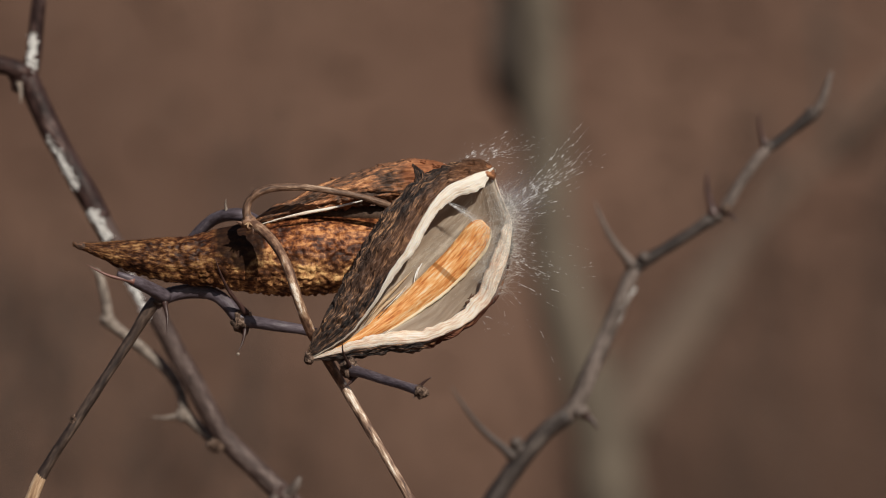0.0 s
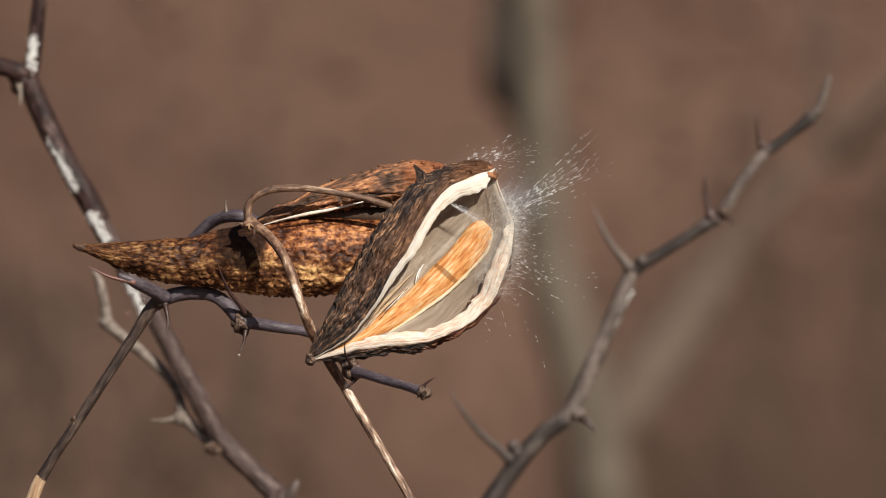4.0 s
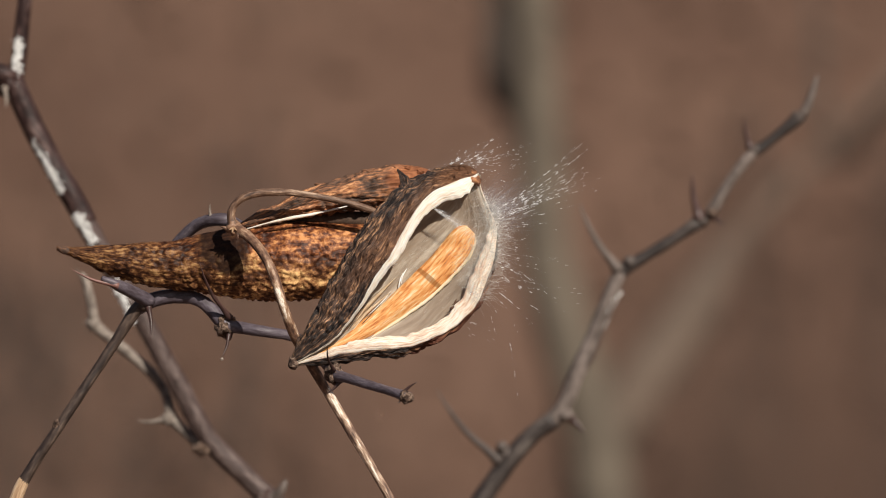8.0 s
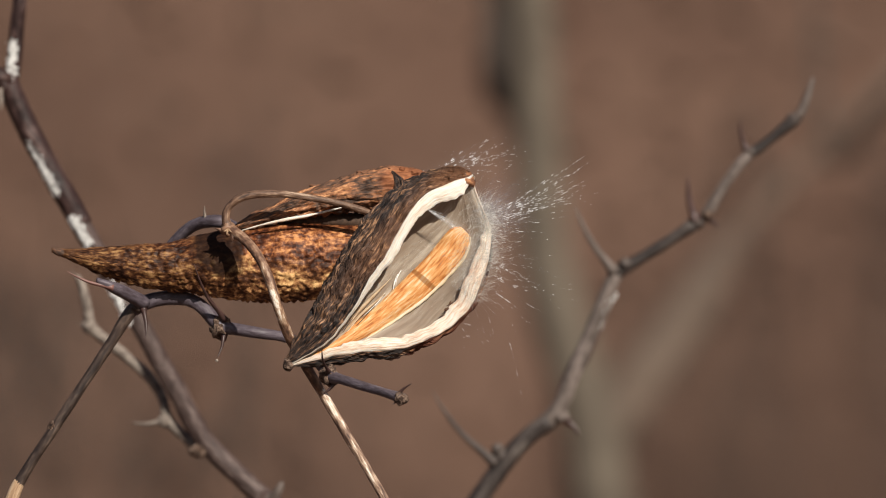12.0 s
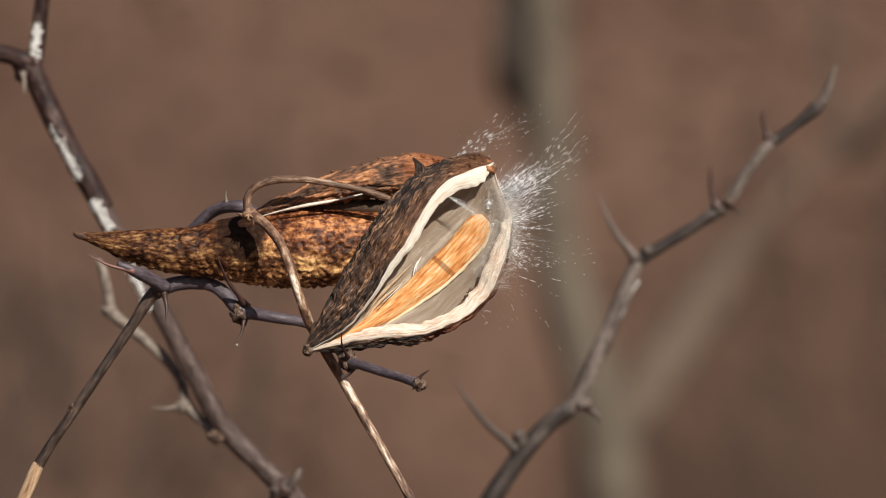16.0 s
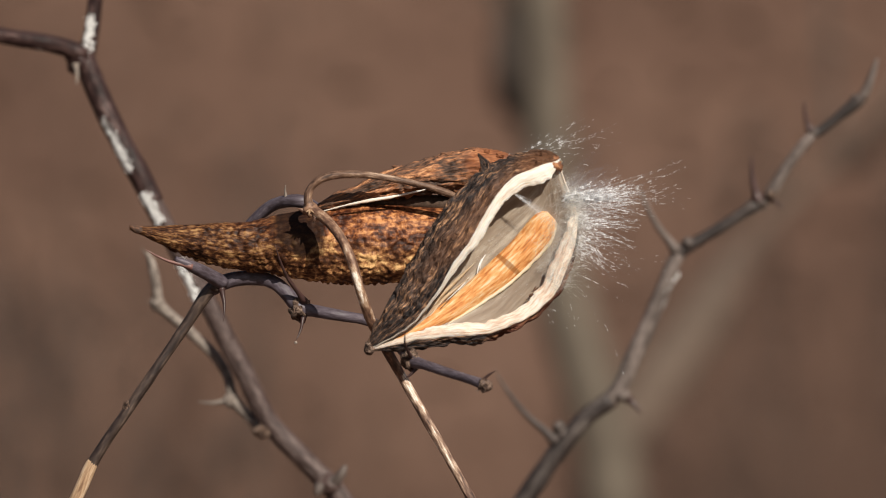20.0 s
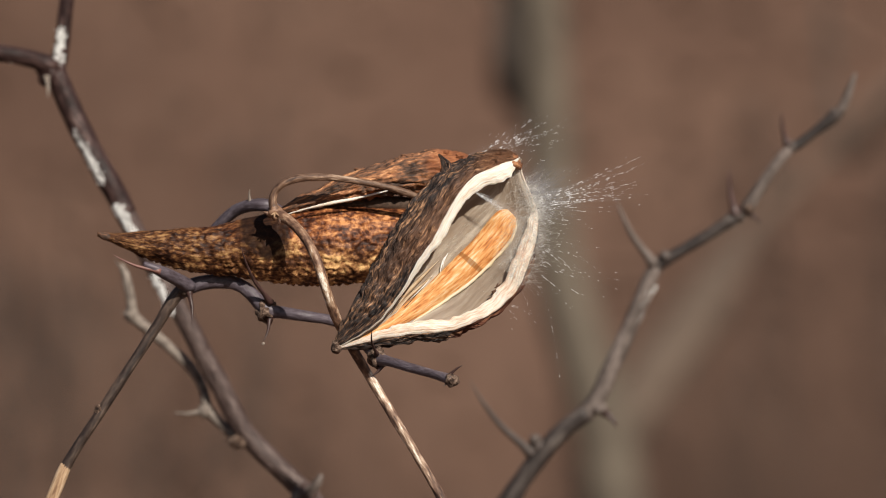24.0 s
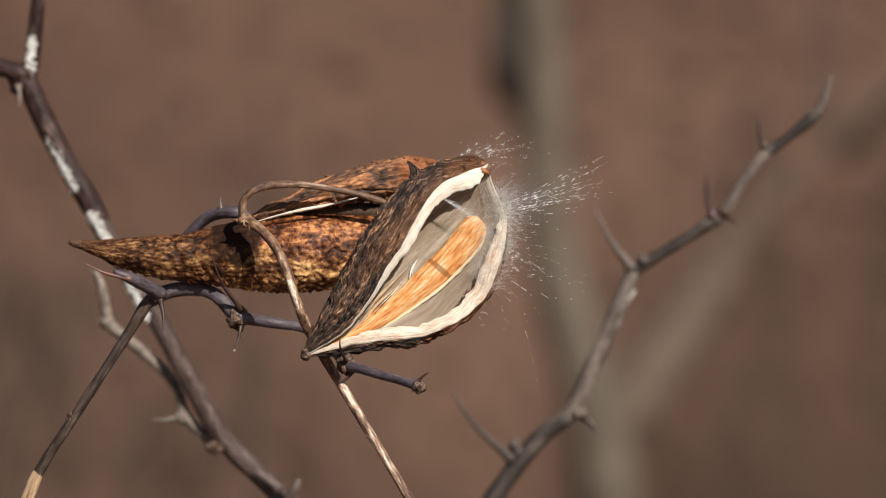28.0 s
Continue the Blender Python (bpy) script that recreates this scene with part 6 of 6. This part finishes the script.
        (20.2, pose(0.06759, 0.190, 1.24945, 0, 0.361, 0)),
        (20.3, pose(0.06824, 0.190, 1.24959, 0, 0.425, 0)),
        (20.4, pose(0.07099, 0.190, 1.25041, 0, 0.616, 0)),
        (20.5, pose(0.07226, 0.190, 1.25114, 0, 0.762, 0)),
        (20.6, pose(0.07133, 0.190, 1.25192, 0, 0.873, 0)),
        (20.7, pose(0.06956, 0.190, 1.25179, 0, 0.863, 0)),
        (20.8, pose(0.06746, 0.190, 1.25067, 0, 0.731, 0)),
        (20.9, pose(0.06808, 0.190, 1.25125, 0, 0.857, 0)),
        (21, pose(0.06809, 0.190, 1.25206, 0, 0.995, 0)),
        (21.1, pose(0.06734, 0.190, 1.25153, 0, 0.960, 0)),
        (21.2, pose(0.06703, 0.190, 1.25026, 0, 0.850, 0)),
        (21.3, pose(0.07093, 0.190, 1.25087, 0, 1.054, 0)),
        (21.4, pose(0.07436, 0.190, 1.25231, 0, 1.341, 0)),
        (21.5, pose(0.06921, 0.190, 1.25044, 0, 1.048, 0)),
        (23.5, pose(0.06400, 0.190, 1.24447, 0, 0.757, 0)),
        (23.6, pose(0.06412, 0.190, 1.24442, 0, 0.773, 0)),
        (23.7, pose(0.06589, 0.190, 1.24484, 0, 0.884, 0)),
        (23.8, pose(0.06567, 0.190, 1.24454, 0, 0.865, 0)),
        (23.9, pose(0.06610, 0.190, 1.24471, 0, 0.914, 0)),
        (24, pose(0.06417, 0.190, 1.24374, 0, 0.777, 0)),
        (24.1, pose(0.06303, 0.190, 1.24318, 0, 0.697, 0)),
        (24.2, pose(0.06203, 0.190, 1.24254, 0, 0.610, 0)),
        (24.3, pose(0.06298, 0.190, 1.24286, 0, 0.679, 0)),
        (24.4, pose(0.06414, 0.190, 1.24350, 0, 0.790, 0)),
        (24.5, pose(0.06415, 0.190, 1.24351, 0, 0.801, 0)),
        (24.6, pose(0.06282, 0.190, 1.24318, 0, 0.691, 0)),
        (24.7, pose(0.06182, 0.190, 1.24294, 0, 0.600, 0)),
        (24.8, pose(0.06192, 0.190, 1.24322, 0, 0.593, 0)),
        (24.9, pose(0.06213, 0.190, 1.24348, 0, 0.587, 0)),
        (25, pose(0.06057, 0.190, 1.24292, 0, 0.446, 0)),
        (25.1, pose(0.05933, 0.190, 1.24239, 0, 0.350, 0)),
        (25.2, pose(0.05925, 0.190, 1.24239, 0, 0.341, 0)),
        (25.3, pose(0.06035, 0.190, 1.24292, 0, 0.423, 0)),
        (25.4, pose(0.06274, 0.190, 1.24400, 0, 0.596, 0)),
        (25.5, pose(0.06396, 0.190, 1.24430, 0, 0.653, 0)),
        (25.6, pose(0.06470, 0.190, 1.24461, 0, 0.686, 0)),
        (25.7, pose(0.06421, 0.190, 1.24425, 0, 0.614, 0)),
        (25.8, pose(0.06484, 0.190, 1.24438, 0, 0.624, 0)),
        (25.9, pose(0.06546, 0.190, 1.24450, 0, 0.634, 0)),
        (26, pose(0.06597, 0.190, 1.24474, 0, 0.653, 0)),
        (26.1, pose(0.06559, 0.190, 1.24480, 0, 0.689, 0)),
        (26.2, pose(0.06585, 0.190, 1.24485, 0, 0.739, 0)),
        (26.3, pose(0.06585, 0.190, 1.24468, 0, 0.757, 0)),
        (26.4, pose(0.06612, 0.190, 1.24490, 0, 0.826, 0)),
        (26.5, pose(0.06270, 0.190, 1.24355, 0, 0.629, 0)),
        (26.6, pose(0.06098, 0.190, 1.24287, 0, 0.456, 0)),
        (26.7, pose(0.06199, 0.190, 1.24337, 0, 0.482, 0)),
        (26.8, pose(0.06263, 0.190, 1.24381, 0, 0.493, 0)),
        (26.9, pose(0.06319, 0.190, 1.24456, 0, 0.538, 0)),
        (27, pose(0.06217, 0.190, 1.24458, 0, 0.461, 0)),
        (27.1, pose(0.06229, 0.190, 1.24427, 0, 0.456, 0)),
        (27.2, pose(0.06425, 0.190, 1.24475, 0, 0.584, 0)),
        (27.3, pose(0.06437, 0.190, 1.24461, 0, 0.598, 0)),
        (27.4, pose(0.06199, 0.190, 1.24360, 0, 0.454, 0)),
        (27.5, pose(0.06008, 0.190, 1.24279, 0, 0.343, 0)),
        (27.6, pose(0.05977, 0.190, 1.24248, 0, 0.324, 0)),
        (27.7, pose(0.06019, 0.190, 1.24225, 0, 0.330, 0)),
        (27.8, pose(0.05948, 0.190, 1.24172, 0, 0.276, 0)),
        (27.9, pose(0.05865, 0.190, 1.24142, 0, 0.245, 0)),
        (28, pose(0.05839, 0.190, 1.24147, 0, 0.268, 0)),
    ])
    # the silk: a restless flutter; the gust from 16 to 22 s combs it out
    rnd = random.Random(3)
    for ob, lifts, share, own, sway, back in TUFTS:
        p = ob.location.copy()
        a, b = rnd.uniform(0, 6.3), rnd.uniform(0, 6.3)
        rows = []
        for k in range(0, 141):
            t = k * 0.2
            gust = breadth(GUST, t)
            e = own + share * breadth(lifts, t) + sway * (0.55 * math.sin(4.3 * t + a) + 0.45 * math.sin(9.1 * t + b))
            e += 10 * gust * (own < -20)
            tuck = (1 - gust) * MM if back > 60 else 0  # when calm, drawn into the mouth of the pod to hide them from the camera
            rows.append((t, pose(p.x - 8 * tuck, p.y + 3 * tuck, p.z - 3 * tuck, 12 * math.sin(3.1 * t + b), -e, back * (1 - gust) + 6 * math.sin(2.7 * t + a))))
        walk(ob, rows)
    p = wisp.location.copy()
    walk(wisp, [(k * 0.5, pose(p.x, p.y, p.z, 0, 31 + 2 * math.sin(k * 1.3) + 1 * breadth(GUST, k * 0.5), 4 * math.sin(k * 0.9))) for k in range(57)])


motions()
